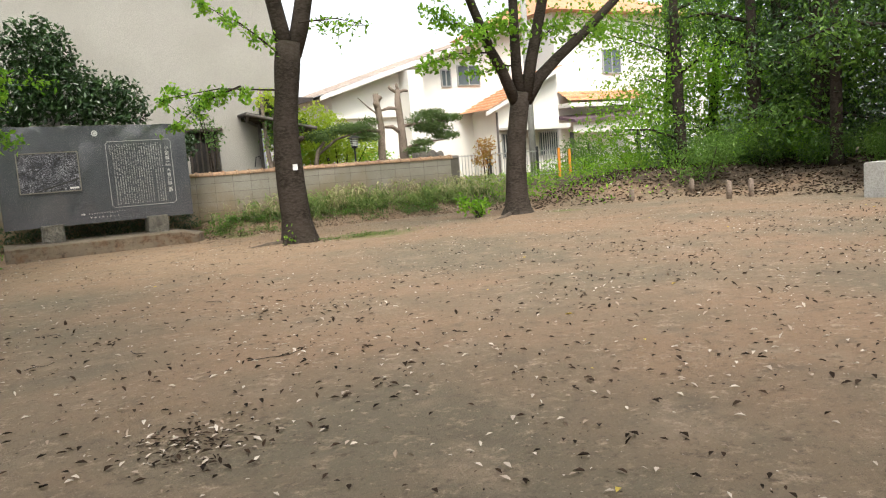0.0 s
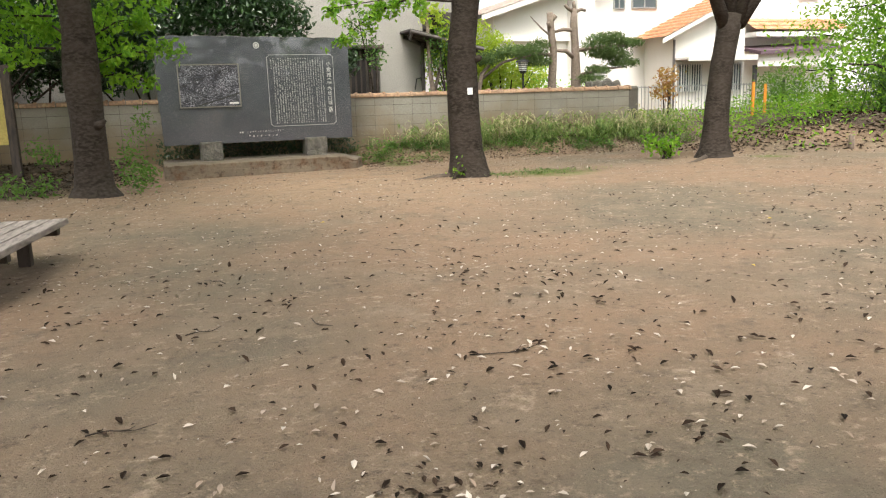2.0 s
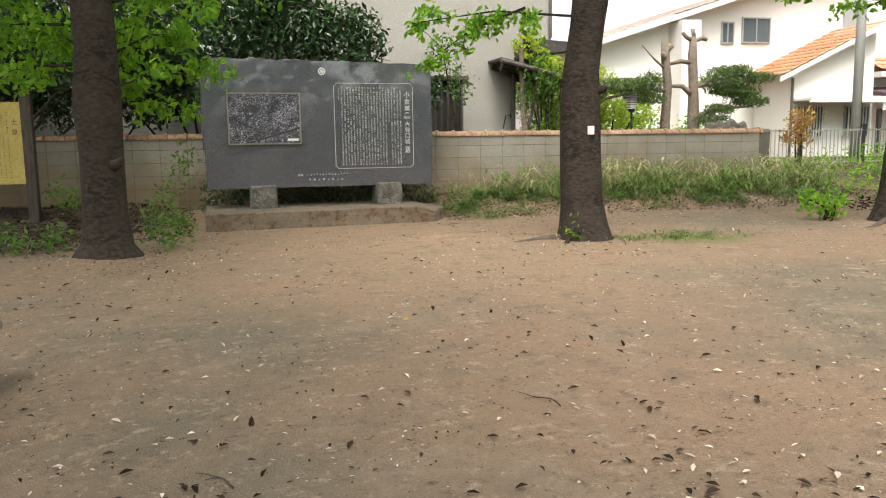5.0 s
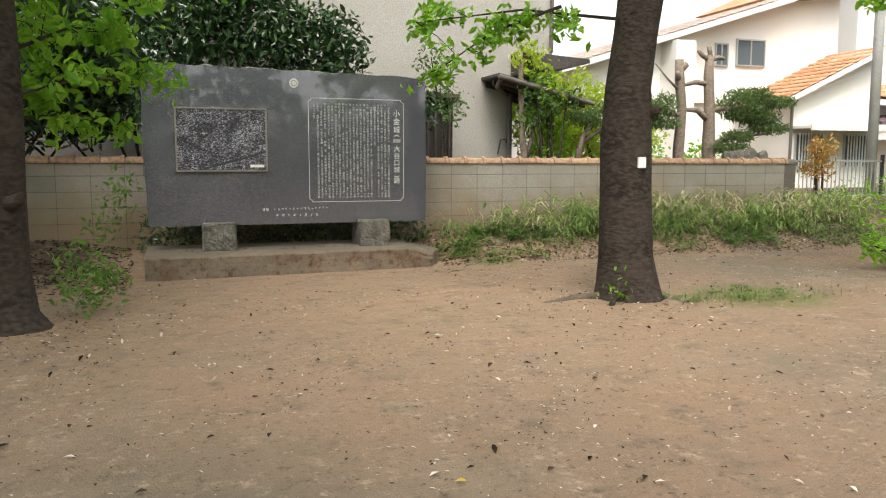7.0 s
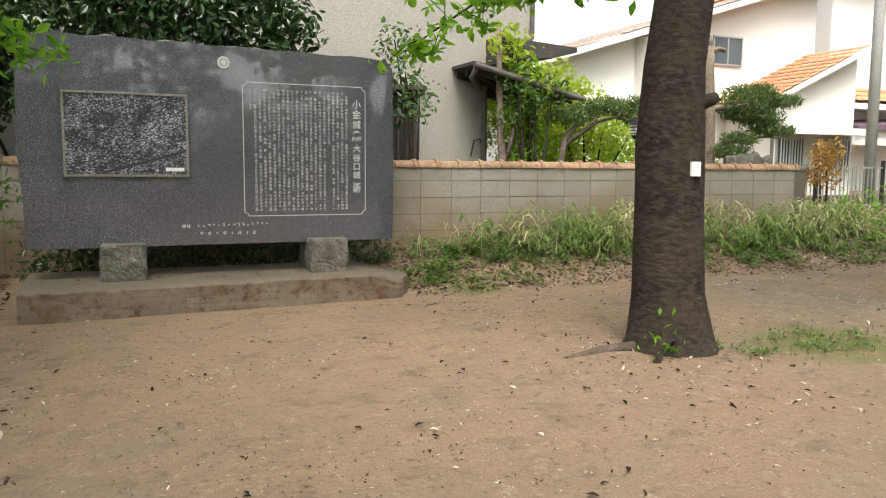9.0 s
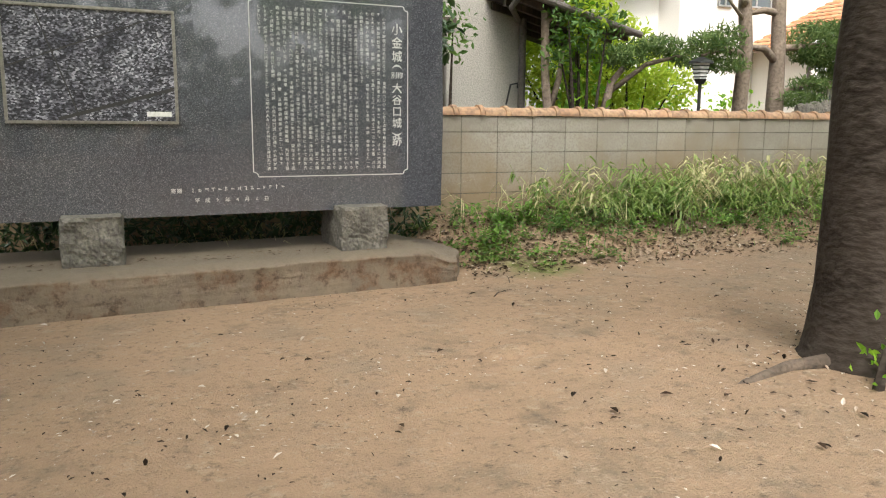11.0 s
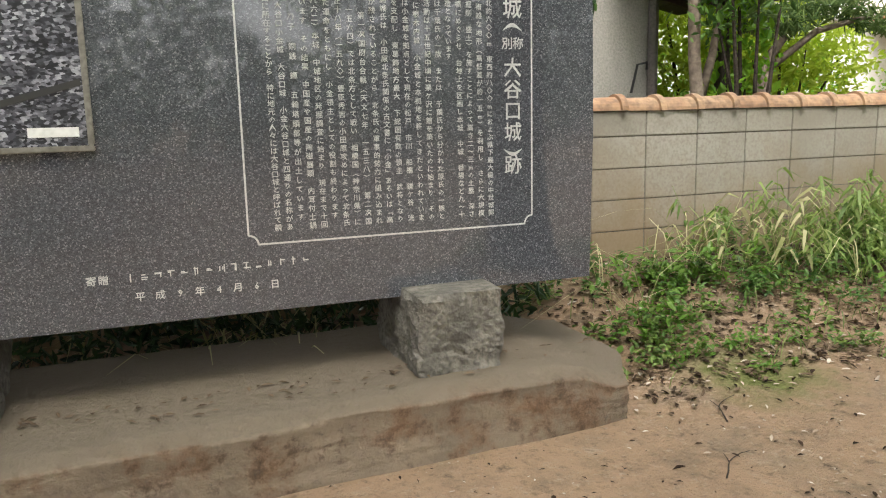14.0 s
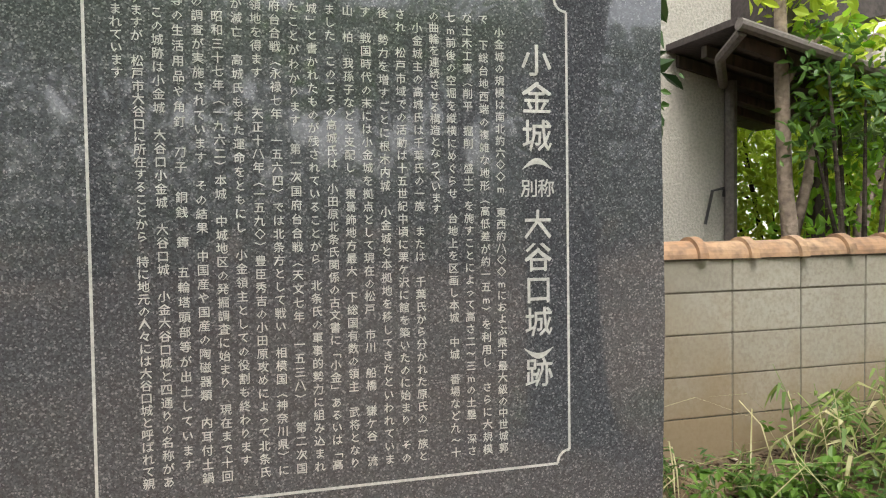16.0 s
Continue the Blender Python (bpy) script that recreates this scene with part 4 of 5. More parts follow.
def house_white():
    h = thing("white_house", "white two-storey house with orange tiled roofs", "house", (17, 24.6, 0))
    ox, oy = 17.0, 24.6
    def P(x, y, z): return (x - ox, y - oy, z)
    # low wing, its half gable to the park
    gab = [(17.55, -0.2), (20.35, -0.2), (20.35, 4.21), (17.55, 2.95)]
    g = Geo().add([P(x, 24.6, z) for x, z in gab] + [P(x, 26.19, z) for x, z in gab], [(3, 2, 1, 0), (4, 5, 6, 7), (0, 4, 7, 3), (1, 2, 6, 5), (0, 1, 5, 4)])
    part("wall", g, WHITEWALL, h)
    part("roof", tile_slope(P(16.95, 24.25, 2.86), P(16.95, 26.19, 2.86), P(20.4, 24.25, 4.40), 8, 12), ROOFTILE, h, "orange half-round tiles", smooth=True)
    barge = Geo()
    a, b = Vector(P(16.9, 24.22, 2.68)), Vector(P(20.4, 24.22, 4.26))
    barge.add([a, b, b + Vector((0, 0, 0.13)), a + Vector((0, 0, 0.13)), a + Vector((0, 0.05, 0)), b + Vector((0, 0.05, 0)), b + Vector((0, 0.05, 0.13)), a + Vector((0, 0.05, 0.13))], [(0, 1, 2, 3), (7, 6, 5, 4), (0, 4, 5, 1), (3, 2, 6, 7)])
    part("bargeboard", barge, WHITEWALL, h)
    part("awning", Geo().box(P(17.6, 23.9, 2.16), P(20.3, 24.598, 2.24), 0.01).box(P(17.6, 23.88, 2.1), P(20.3, 23.94, 2.28), 0.006), WHITEWALL, h, "flat white awning")
    part("downpipe", Geo().tube([P(17.5, 24.5, 2.8), P(17.5, 24.5, 0)], (0.04, 0.04), 8), PIPE, h)
    window(h, 17.75 - ox, 18.6 - ox, 0, 1.2, 2.0, 9)
    window(h, 19.4 - ox, 20.2 - ox, 0, 1.2, 2.0, 8)
    # two-storey part behind
    up = [(12.0, -0.2), (20.6, -0.2), (20.6, 6.0), (18.9, 5.8), (12.0, 3.72)]
    g = Geo().add([P(x, 26.2, z) for x, z in up] + [P(x, 34, z) for x, z in up], [(4, 3, 2, 1, 0), (5, 6, 7, 8, 9), (0, 5, 9, 4), (1, 2, 7, 6), (0, 1, 6, 5)])
    part("wall", g, WHITEWALL, h)
    part("wing_wall", Geo().box(P(14.6, 25.5, -0.2), P(15.2, 26.198, 4.45)), WHITEWALL, h)
    part("roof", tile_slope(P(11.4, 25.7, 3.66), P(11.4, 34.5, 3.66), P(18.9, 25.7, 5.98), 30, 24), ROOFPALE, h, "roof tiles coloured pale for the glare", smooth=True)
    part("roof", tile_slope(P(18.9, 25.7, 5.98), P(18.9, 34.5, 5.98), P(21.0, 25.7, 6.25), 30, 7), ROOFPALE, h, smooth=True)
    barge = Geo()
    for x2, z2, x3, z3 in ((11.4, 3.5, 18.9, 5.82), (18.9, 5.82, 21.0, 6.08)):
        a, b = Vector(P(x2, 25.66, z2)), Vector(P(x3, 25.66, z3))
        o = Vector((0, 0, 0.15)); d = Vector((0, 0.06, 0))
        barge.add([a, b, b + o, a + o, a + d, b + d, b + o + d, a + o + d], [(0, 1, 2, 3), (7, 6, 5, 4), (0, 4, 5, 1), (3, 2, 6, 7)])
    part("bargeboard", barge, WHITEWALL, h)
    window(h, 16.35 - ox, 16.7 - ox, 1.6, 3.95, 4.5)
    window(h, 17.05 - ox, 17.95 - ox, 1.6, 3.98, 4.65)
    part("storey_band", Geo().box(P(12.0, 26.05, 2.9), P(20.6, 26.198, 3.02)), WHITEWALL, h)
    return h


house_white()


def house_far():
    h = thing("far_house", "white house with orange porch roof and purple lean-to", "house", (24.5, 27.2, -0.22))
    h.scale = (1.187, 1.187, 1.187)
    part("wall", Geo().box((-1.6, 0.2, -0.2), (6, 6, 6.2)), WHITEWALL, h)
    part("roof", tile_slope((-1.6, -0.5, 2.95), (2.2, -0.5, 2.95), (-1.6, 0.22, 3.35), 16, 3), ROOFTILE, h, "orange tiled porch roof", smooth=True)
    part("porch_beam", Geo().box((-1.6, -0.5, 2.75), (2.2, 0.198, 2.9), 0.01), WHITEWALL, h)
    part("lean_to_roof", Geo().add([(-1.75, -0.9, 2.30), (1.6, -0.9, 2.42), (1.6, 0.2, 2.62), (-1.75, 0.2, 2.5), (-1.75, -0.9, 2.2), (1.6, -0.9, 2.32), (1.6, 0.2, 2.52), (-1.75, 0.2, 2.4)], [(0, 1, 2, 3), (7, 6, 5, 4), (0, 4, 5, 1), (1, 5, 6, 2), (3, 7, 4, 0)]), PURPLEROOF, h, "dull purple metal lean-to roof")
    part("lean_to_wall", Geo().box((-1.7, -0.75, 1.85), (1.5, -0.7, 2.2)), WHITEWALL, h)
    for x in (-1.7, 1.4):
        part("carport_post", Geo().box((x, -0.6, -0.2), (x + 0.1, -0.5, 1.9)), METALDARK, h)
    window(h, 0.6, 1.4, 0.2, 4.0, 4.8)
    part("main_roof", Geo().add([(-2.1, -0.3, 6.1), (6.5, -0.3, 6.1), (6.5, 6.5, 6.1), (-2.1, 6.5, 6.1), (0, 3, 7.4), (4.5, 3, 7.4)], [(0, 1, 5, 4), (1, 2, 5), (2, 3, 4, 5), (3, 0, 4), (3, 2, 1, 0)]), ROOFTILE, h)
    return h


house_far()

# ---- bench, sign, posts ----
def bench():
    b = thing("park_bench", "low weathered grey plank bench on square legs", "bench", (1.10, 10.15, 0))
    b.rotation_euler = (0, 0, -0.165)
    for k in range(5):
        part("plank", Geo().box((-0.125 * (k + 1) + 0.004, -1.8, 0.295), (-0.125 * k - 0.004, 0.0, 0.34), 0.005), GREYWOOD, b)
    for y in (-0.2, -1.3):
        part("cross_beam", Geo().box((-0.6, y - 0.04, 0.235), (-0.03, y + 0.04, 0.294), 0.005), DARKWOOD, b)
        for x in (-0.30, -0.56):
            part("leg", Geo().box((x - 0.045, y - 0.045, -0.03), (x + 0.045, y + 0.045, 0.234), 0.006), DARKWOOD, b)
    return b


bench()


def notice_board():
    s = thing("notice_board", "yellow notice board with black writing on brown posts", "sign", (-0.45, 17.82, 0.0))
    for x in (0.03, -1.28):
        part("post", Geo().box((x - 0.07, -0.07, -0.1), (x + 0.07, 0.07, 1.97), 0.012), DARKWOOD, s, "brown wooden post")
    board = part("board", Geo().box((-1.209, -0.03, 0.68), (-0.041, 0.02, 1.80), 0.005), YELLOWBOARD, s)
    g = Geo()
    rg = random.Random(3)
    for k in range(16):
        x = -0.22 - 0.058 * k
        for j in range(27 if k != 15 else 12):
            z = 1.66 - 0.034 * j
            if rg.random() < 0.08: continue
            w, h = rg.uniform(0.008, 0.012), rg.uniform(0.008, 0.012)
            g.box((x - w, -0.0325, z - 0.002), (x + w, -0.0305, z + 0.002)).box((x - 0.002, -0.0328, z - h), (x + 0.002, -0.0308, z + h))
    tagged(part("writing", g, INK, board, "columns of small black writing"), kind="stuff")
    for ch, z in (("土", 1.50), ("塁", 1.36)):
        cu = bpy.data.curves.new("sign_word", "FONT")
        cu.body, cu.size, cu.align_x, cu.resolution_u = ch, 0.085, "CENTER", 2
        ob = bpy.data.objects.new("sign_word", cu); scene.collection.objects.link(ob)
        me = bpy.data.meshes.new_from_object(ob.evaluated_get(bpy.context.evaluated_depsgraph_get()))
        bpy.data.objects.remove(ob); bpy.data.curves.remove(cu)
        me.materials.clear(); me.materials.append(INK)
        me.transform(Matrix.Translation((-0.13, -0.0325, z)) @ Matrix.Rotation(radians(90), 4, "X"))
        part("heading", me, INK, board)
    return s


notice_board()
for x, y, hh in ((15.45, 13.9, 0.28), (14.75, 12.3, 0.36), (15.3, 12.2, 0.36), (14.0, 14.3, 0.25)):
    z = ground_z(x, y)
    solid("log_post", Geo().tube([(x, y, z - 0.1), (x, y, z + hh - 0.01), (x + 0.005, y, z + hh)], (0.055, 0.052, 0.04), 10, 0.08), PALEBARK, "short weathered log post at the wood's edge", "post", group="log posts", smooth=True)
solid("concrete_block", Geo().box((15.1, 9.2, -0.05), (15.6, 9.7, 0.62), 0.02), CONCRETE, "pale square concrete block on the ground", "block")

# ---- garden behind the wall ----
def bush(label, centres, radii, count, material, size, slim=0.5, stems=True, name="bush", category="bush", foot=None):
    c = np.asarray(centres, float)
    x, y = (foot or (c[:, 0].mean(), c[:, 1].mean()))
    z = ground_z(x, y)
    t = thing(name, label, category, (x, y, z))
    p = np.concatenate([blob(q, radii, count // len(c), 0.3) for q in c])
    p = p + RNG.normal(size=p.shape) * 0.06 - (x, y, z)
    part("leaves", leaf_mesh("leaves", p, size * (0.6 + 0.8 * RNG.random(len(p))), material, slim), material, t)
    if stems:
        for q in c:
            g = Geo()
            a = Vector((RNG.normal() * 0.08, RNG.normal() * 0.08, -0.03)); e = Vector(q) - Vector((x, y, z))
            g.tube([a, (a + e) / 2 + Vector((0.05, 0.02, 0.08)), e], (0.03, 0.02, 0.008), 6)
            part("stem", g, BARK, t)
    return t


bush("dark glossy evergreen rising behind the wall", [(1.2, 19.3, 2.4), (2.3, 19.4, 3.0), (3.4, 19.4, 3.2), (4.2, 19.3, 2.8), (2.9, 19.5, 4.0), (1.4, 19.4, 3.6), (0.3, 19.3, 2.4), (-0.8, 19.3, 2.6)], (0.75, 0.4, 0.75), 15000, LEAF_DARK, 0.12, 0.45)
bush("dark evergreen hedge beyond the notice board", [(-2.2, 19.3, 2.2), (-3.4, 19.3, 2.6), (-1.6, 19.3, 3.2), (-4.6, 19.2, 2.4)], (0.9, 0.4, 0.9), 9000, LEAF_DARK, 0.12, 0.45)
bush("dark evergreen overhanging the block wall", [(0.6, 18.9, 2.0), (-0.3, 18.8, 2.0), (1.2, 18.9, 2.0), (0.2, 18.7, 2.7), (-1.3, 18.8, 2.2), (1.3, 18.8, 2.7), (-2.3, 18.8, 2.1)], (0.55, 0.35, 0.55), 8500, LEAF_DARK, 0.10, 0.45)
bush("dark evergreen boughs hanging over the shaded wall", [(-3.4 + 0.62 * k, 17.9 + 0.3 * (k % 3), 2.35 + 0.35 * ((k * 5) % 3)) for k in range(9)] + [(-3.0 + 0.9 * k, 18.5, 3.4) for k in range(5)], (0.6, 0.5, 0.42), 11000, LEAF_DARK, 0.11, 0.45, foot=(-1.6, 18.9))
# added boughs, hidden by the slab, that keep light off the gap below
bush("dark evergreen boughs added unseen behind the slab to shade the gap", [(2.2 + 0.5 * k, 18.15 + 0.15 * (k % 2), 1.95) for k in range(7)], (0.4, 0.4, 0.3), 5200, LEAF_DARK, 0.11, 0.45, foot=(3.6, 18.95))
# dark leaves added in place of the shade between slab and wall
bush("dark leaves added to darken the shaded gap behind the slab", [(2.1 + 0.5 * k, 18.2 + 0.1 * (k % 2), 0.36) for k in range(7)], (0.35, 0.2, 0.26), 2600, LEAF_DARK, 0.08, 0.3, stems=False)
bush("small tree with thin trunk before the dark window", [(6.15, 19.6, 2.5), (6.35, 19.6, 2.15), (6.0, 19.6, 2.9)], (0.3, 0.25, 0.28), 420, LEAF_MID, 0.08, 0.45)
bush("climbing shrub tangled round the porch post", [(7.95, 19.75, 2.2), (8.15, 19.8, 1.9), (8.0, 19.7, 2.6), (8.3, 19.9, 1.6), (7.9, 19.8, 1.4)], (0.3, 0.22, 0.32), 480, LEAF_BRIGHT, 0.10, 0.5)
tree("slender pale-barked garden tree by the porch", (7.62, 19.7, 0.1), ([(7.68, 19.7, 0.05), (7.66, 19.7, 1.2), (7.6, 19.7, 1.7), (7.57, 19.7, 2.4), (7.55, 19.7, 3.2)], (0.06, 0.055, 0.05, 0.045, 0.03)),
     [([(7.67, 19.7, 1.35), (7.78, 19.7, 1.7), (7.85, 19.72, 2.1)], (0.04, 0.035, 0.02)), ([(7.57, 19.7, 2.3), (7.8, 19.7, 2.6), (8.1, 19.7, 2.75)], (0.03, 0.02, 0.01))],
     np.concatenate([blob((8.1, 19.6, 2.45), (0.4, 0.25, 0.35), 170, 0.2), blob((7.7, 19.7, 2.95), (0.4, 0.3, 0.3), 160, 0.2)]), LEAF_YELLOW, 0.11, 0.55, PALEBARK)
bush("dark creeper hanging over the porch", [(7.75, 19.5, 2.45), (8.0, 19.45, 2.2), (8.3, 19.5, 2.35), (7.72, 19.6, 2.0)], (0.26, 0.18, 0.2), 420, LEAF_MID, 0.085, 0.45)
bush("tall sunlit yellow-green shrub behind the wall", [(9.5, 21.3, 2.6), (9.9, 21.2, 2.3), (9.3, 21.4, 2.1), (10.3, 21.2, 1.9), (10.9, 21.3, 1.8), (9.7, 21.3, 1.7)], (0.45, 0.35, 0.45), 3000, LEAF_YELLOW, 0.09, 0.5)
bush("bright yellow-green garden bushes", [(9.0, 21.5, 1.5), (9.6, 21.6, 1.8), (10.4, 21.8, 1.5), (8.7, 22.2, 2.1), (9.4, 22.5, 2.3), (10.0, 22.3, 2.0), (8.9, 21.9, 2.6)], (0.55, 0.5, 0.6), 5200, LEAF_YELLOW, 0.09, 0.5)
bush("light green garden shrubs", [(10.9, 22.5, 1.3), (11.8, 22.5, 1.2), (9.9, 23.0, 1.7), (12.8, 22.0, 1.2), (11.3, 22.3, 1.8), (9.0, 23.2, 2.6)], (0.6, 0.5, 0.55), 3600, LEAF_BRIGHT, 0.09, 0.5)


def pads(label, trunk, rad, boughs, cushions, base, leaves=PINE):
    t = thing("garden_pine", label, "tree", base)
    b = Vector(base)
    part("trunk", Geo().tube([Vector(p) - b for p in trunk], rad, 12, 0.2), PALEBARK, t, smooth=True)
    for pts, r in boughs:
        part("limb", Geo().tube([Vector(p) - b for p in pts], r, 7, 0.15), PALEBARK, t, smooth=True)
    if cushions:
        p = np.concatenate([blob(c, r, n, 0.25) for c, r, n in cushions]) - np.asarray(base)
        part("needles", leaf_mesh("needles", p, 0.12 * (0.6 + 0.7 * RNG.random(len(p))), leaves, 0.16, droop=-0.35), leaves, t)
    return t


pads("pollarded garden pine with sawn knobbly top", [(10.56, 19.6, 0.1), (10.55, 19.6, 1.5), (10.58, 19.6, 2.2), (10.52, 19.6, 2.7), (10.5, 19.6, 3.05)], (0.11, 0.10, 0.09, 0.085, 0.08),
     [([(10.55, 19.6, 2.5), (10.25, 19.55, 2.7), (9.95, 19.5, 2.95)], (0.03, 0.02, 0.01)), ([(10.55, 19.6, 2.1), (10.1, 19.5, 2.15), (9.75, 19.5, 2.05)], (0.05, 0.035, 0.02)), ([(10.5, 19.6, 2.85), (10.62, 19.55, 2.98)], (0.07, 0.05)), ([(10.5, 19.6, 2.7), (10.4, 19.5, 2.82)], (0.06, 0.045))],
     [((9.85, 19.5, 2.2), (0.38, 0.3, 0.14), 420), ((10.15, 19.5, 1.95), (0.35, 0.3, 0.12), 320), ((10.2, 19.6, 2.25), (0.3, 0.3, 0.25), 420)], (10.56, 19.6, 0.1))
pads("pollarded garden pine with cloud-pruned boughs", [(11.2, 19.6, 0.1), (11.18, 19.6, 1.5), (11.16, 19.6, 2.2), (11.12, 19.6, 2.8), (11.12, 19.6, 3.15)], (0.13, 0.12, 0.10, 0.09, 0.06),
     [([(11.12, 19.6, 2.65), (10.85, 19.6, 2.68), (10.6, 19.6, 2.62)], (0.05, 0.045, 0.03)), ([(11.12, 19.6, 3.05), (10.95, 19.6, 3.15), (10.88, 19.6, 3.22)], (0.04, 0.04, 0.035)), ([(11.12, 19.6, 3.05), (11.3, 19.6, 3.12), (11.42, 19.6, 3.1)], (0.04, 0.04, 0.035)), ([(11.15, 19.6, 3.1), (11.1, 19.6, 3.3)], (0.045, 0.04)),
      ([(11.16, 19.6, 2.2), (11.6, 19.6, 2.25), (12.2, 19.6, 2.3), (12.6, 19.6, 2.3)], (0.05, 0.045, 0.035, 0.02)), ([(11.18, 19.6, 1.6), (11.7, 19.6, 1.75), (12.4, 19.6, 1.8)], (0.05, 0.04, 0.02)), ([(11.16, 19.6, 2.0), (10.9, 19.6, 2.2), (10.6, 19.6, 2.2)], (0.06, 0.05, 0.03))],
     [((12.1, 19.6, 2.5), (0.42, 0.3, 0.14), 520), ((12.65, 19.6, 2.38), (0.36, 0.3, 0.13), 420), ((11.95, 19.6, 2.12), (0.4, 0.3, 0.13), 460), ((12.5, 19.6, 1.9), (0.42, 0.3, 0.12), 460), ((11.7, 19.5, 1.75), (0.35, 0.3, 0.12), 330), ((11.8, 19.6, 2.3), (0.5, 0.35, 0.3), 900), ((12.3, 19.7, 2.1), (0.45, 0.35, 0.25), 700), ((11.5, 19.5, 1.55), (0.5, 0.3, 0.12), 420)], (11.2, 19.6, 0.1))
pads("low cloud-pruned pine with a pale trunk", [(9.1, 20.6, 0.1), (9.12, 20.6, 1.4), (9.2, 20.6, 1.75), (9.4, 20.6, 1.95)], (0.07, 0.06, 0.05, 0.04), [([(9.15, 20.6, 1.6), (9.7, 20.5, 2.0), (10.3, 20.4, 2.15)], (0.04, 0.035, 0.02))],
     [((9.3, 20.6, 2.1), (0.5, 0.35, 0.18), 700), ((9.9, 20.5, 2.25), (0.5, 0.3, 0.16), 600), ((10.4, 20.4, 2.1), (0.4, 0.3, 0.14), 420)], (9.1, 20.6, 0.1))
for x, y, s in ((11.55, 19.3, 0.10), (11.85, 19.35, 0.12), (12.05, 19.25, 0.08), (11.35, 19.3, 0.08)):
    g = Geo()
    bm = bmesh.new(); bmesh.ops.create_icosphere(bm, subdivisions=2, radius=1)
    for q in bm.verts:
        q.co *= 1 + 0.3 * noise.noise(q.co * 1.7 + Vector((x, y, 0)))
        q.co = Vector((x + q.co.x * s * 1.3, y + q.co.y * s, max(0.1, 1.42 + q.co.z * s) if q.co.z > -0.3 else 0.1))
    bm.verts.index_update(); g.add([q.co for q in bm.verts], [[q.index for q in f.verts] for f in bm.faces]); bm.free()
    solid("garden_rock", g, ROUGHSTONE, "dark garden rock standing behind the wall", "rock", group="garden rocks")


def lantern(x, y, z):
    t = thing("garden_lamp", "dark metal garden lantern with white panes on a post", "lamp", (x, y, 0.1))
    part("post", Geo().tube([(0, 0, -0.05), (0, 0, z - 0.22)], (0.025, 0.022), 8), METALDARK, t)
    part("panes", Geo().tube([(0, 0, z - 0.17), (0, 0, z + 0.02)], (0.085, 0.115), 6), WHITEPLATE, t, "white lantern panes")
    part("cap", Geo().tube([(0, 0, z + 0.02), (0, 0, z + 0.045), (0, 0, z + 0.1)], (0.17, 0.165, 0.03), 6), METALDARK, t)
    ribs = Geo().tube([(0, 0, z - 0.23), (0, 0, z - 0.17)], (0.05, 0.09), 6)
    for k in range(4):
        zz = z - 0.15 + 0.045 * k
        ribs.tube([(0, 0, zz), (0, 0, zz + 0.012)], (0.095 + 0.009 * k, 0.096 + 0.009 * k), 6)
    part("cage", ribs, METALDARK, t)
    return t


lantern(9.75, 19.5, 1.83)

# fence, pole and gate between the wall and the wood
def fence():
    f = thing("mesh_fence", "grey upright-bar fence on black posts", "fence", (13.4, 20.3, 0.5))
    for x in (0.9, 2.6, 4.6):
        part("post", Geo().box((x - 0.03, -0.03, -0.5), (x + 0.03, 0.03, 0.95), 0.004), METALDARK, f)
    part("rail", Geo().box((-0.4, -0.015, 0.80), (5.2, 0.015, 0.83)).box((-0.4, -0.015, 0.1), (5.2, 0.015, 0.13)), ALUMINIUM, f)
    for k in range(54):
        part("bar", Geo().box((-0.36 + 0.103 * k, -0.010, 0.0), (-0.348 + 0.103 * k, 0.010, 0.85)), ALUMINIUM, f)
    return f


fence()
solid("utility_pole", Geo().tube([(16.15, 20.7, -0.2), (16.13, 20.7, 4), (16.12, 20.7, 9)], (0.105, 0.10, 0.085), 16), CONCRETE, "grey concrete utility pole", "pole", smooth=True)
for x, y, h in ((15.3, 18.4, 1.35), (15.75, 18.5, 1.3)):
    solid("marker_stake", Geo().box((x - 0.035, y - 0.02, ground_z(x, y) - 0.1), (x + 0.035, y + 0.02, h), 0.005), ORANGEPAINT, "orange painted marker stake in the weeds", "stake", group="marker stakes")
bush("small nandina with orange-red new leaves", [(13.7, 19.6, 1.55), (13.6, 19.6, 1.2)], (0.33, 0.28, 0.22), 520, LEAF_RED, 0.09, 0.4)
bush("bright green young shrub at the foot of a tree", [(10.4, 14.9, 0.25), (10.15, 15.1, 0.3), (10.55, 15.15, 0.2)], (0.2, 0.18, 0.17), 300, LEAF_BRIGHT, 0.085, 0.5)
bush("fresh green shoots at a tree's foot", [(6.05, 14.16, 0.1), (6.06, 14.15, 0.2)], (0.05, 0.05, 0.07), 26, LEAF_BRIGHT, 0.06, 0.55)
for cents, n in (([(1.5, 15.0, 0.22), (1.62, 15.35, 0.3), (1.45, 15.2, 0.42)], 330), ([(-0.15, 15.3, 0.16), (0.25, 15.5, 0.14)], 240), ([(-0.9, 16.0, 0.2), (-1.4, 16.4, 0.22)], 300), ([(0.1, 17.7, 0.45), (-0.1, 17.9, 0.55)], 200), ([(1.5, 18.3, 0.75), (1.6, 18.25, 1.0), (1.35, 18.3, 0.5)], 180)):
    bush("small ferny shrub rooted in dark leaf mould", cents, (0.22, 0.2, 0.18), n, LEAF_FRESH, 0.075, 0.4, stems=False)

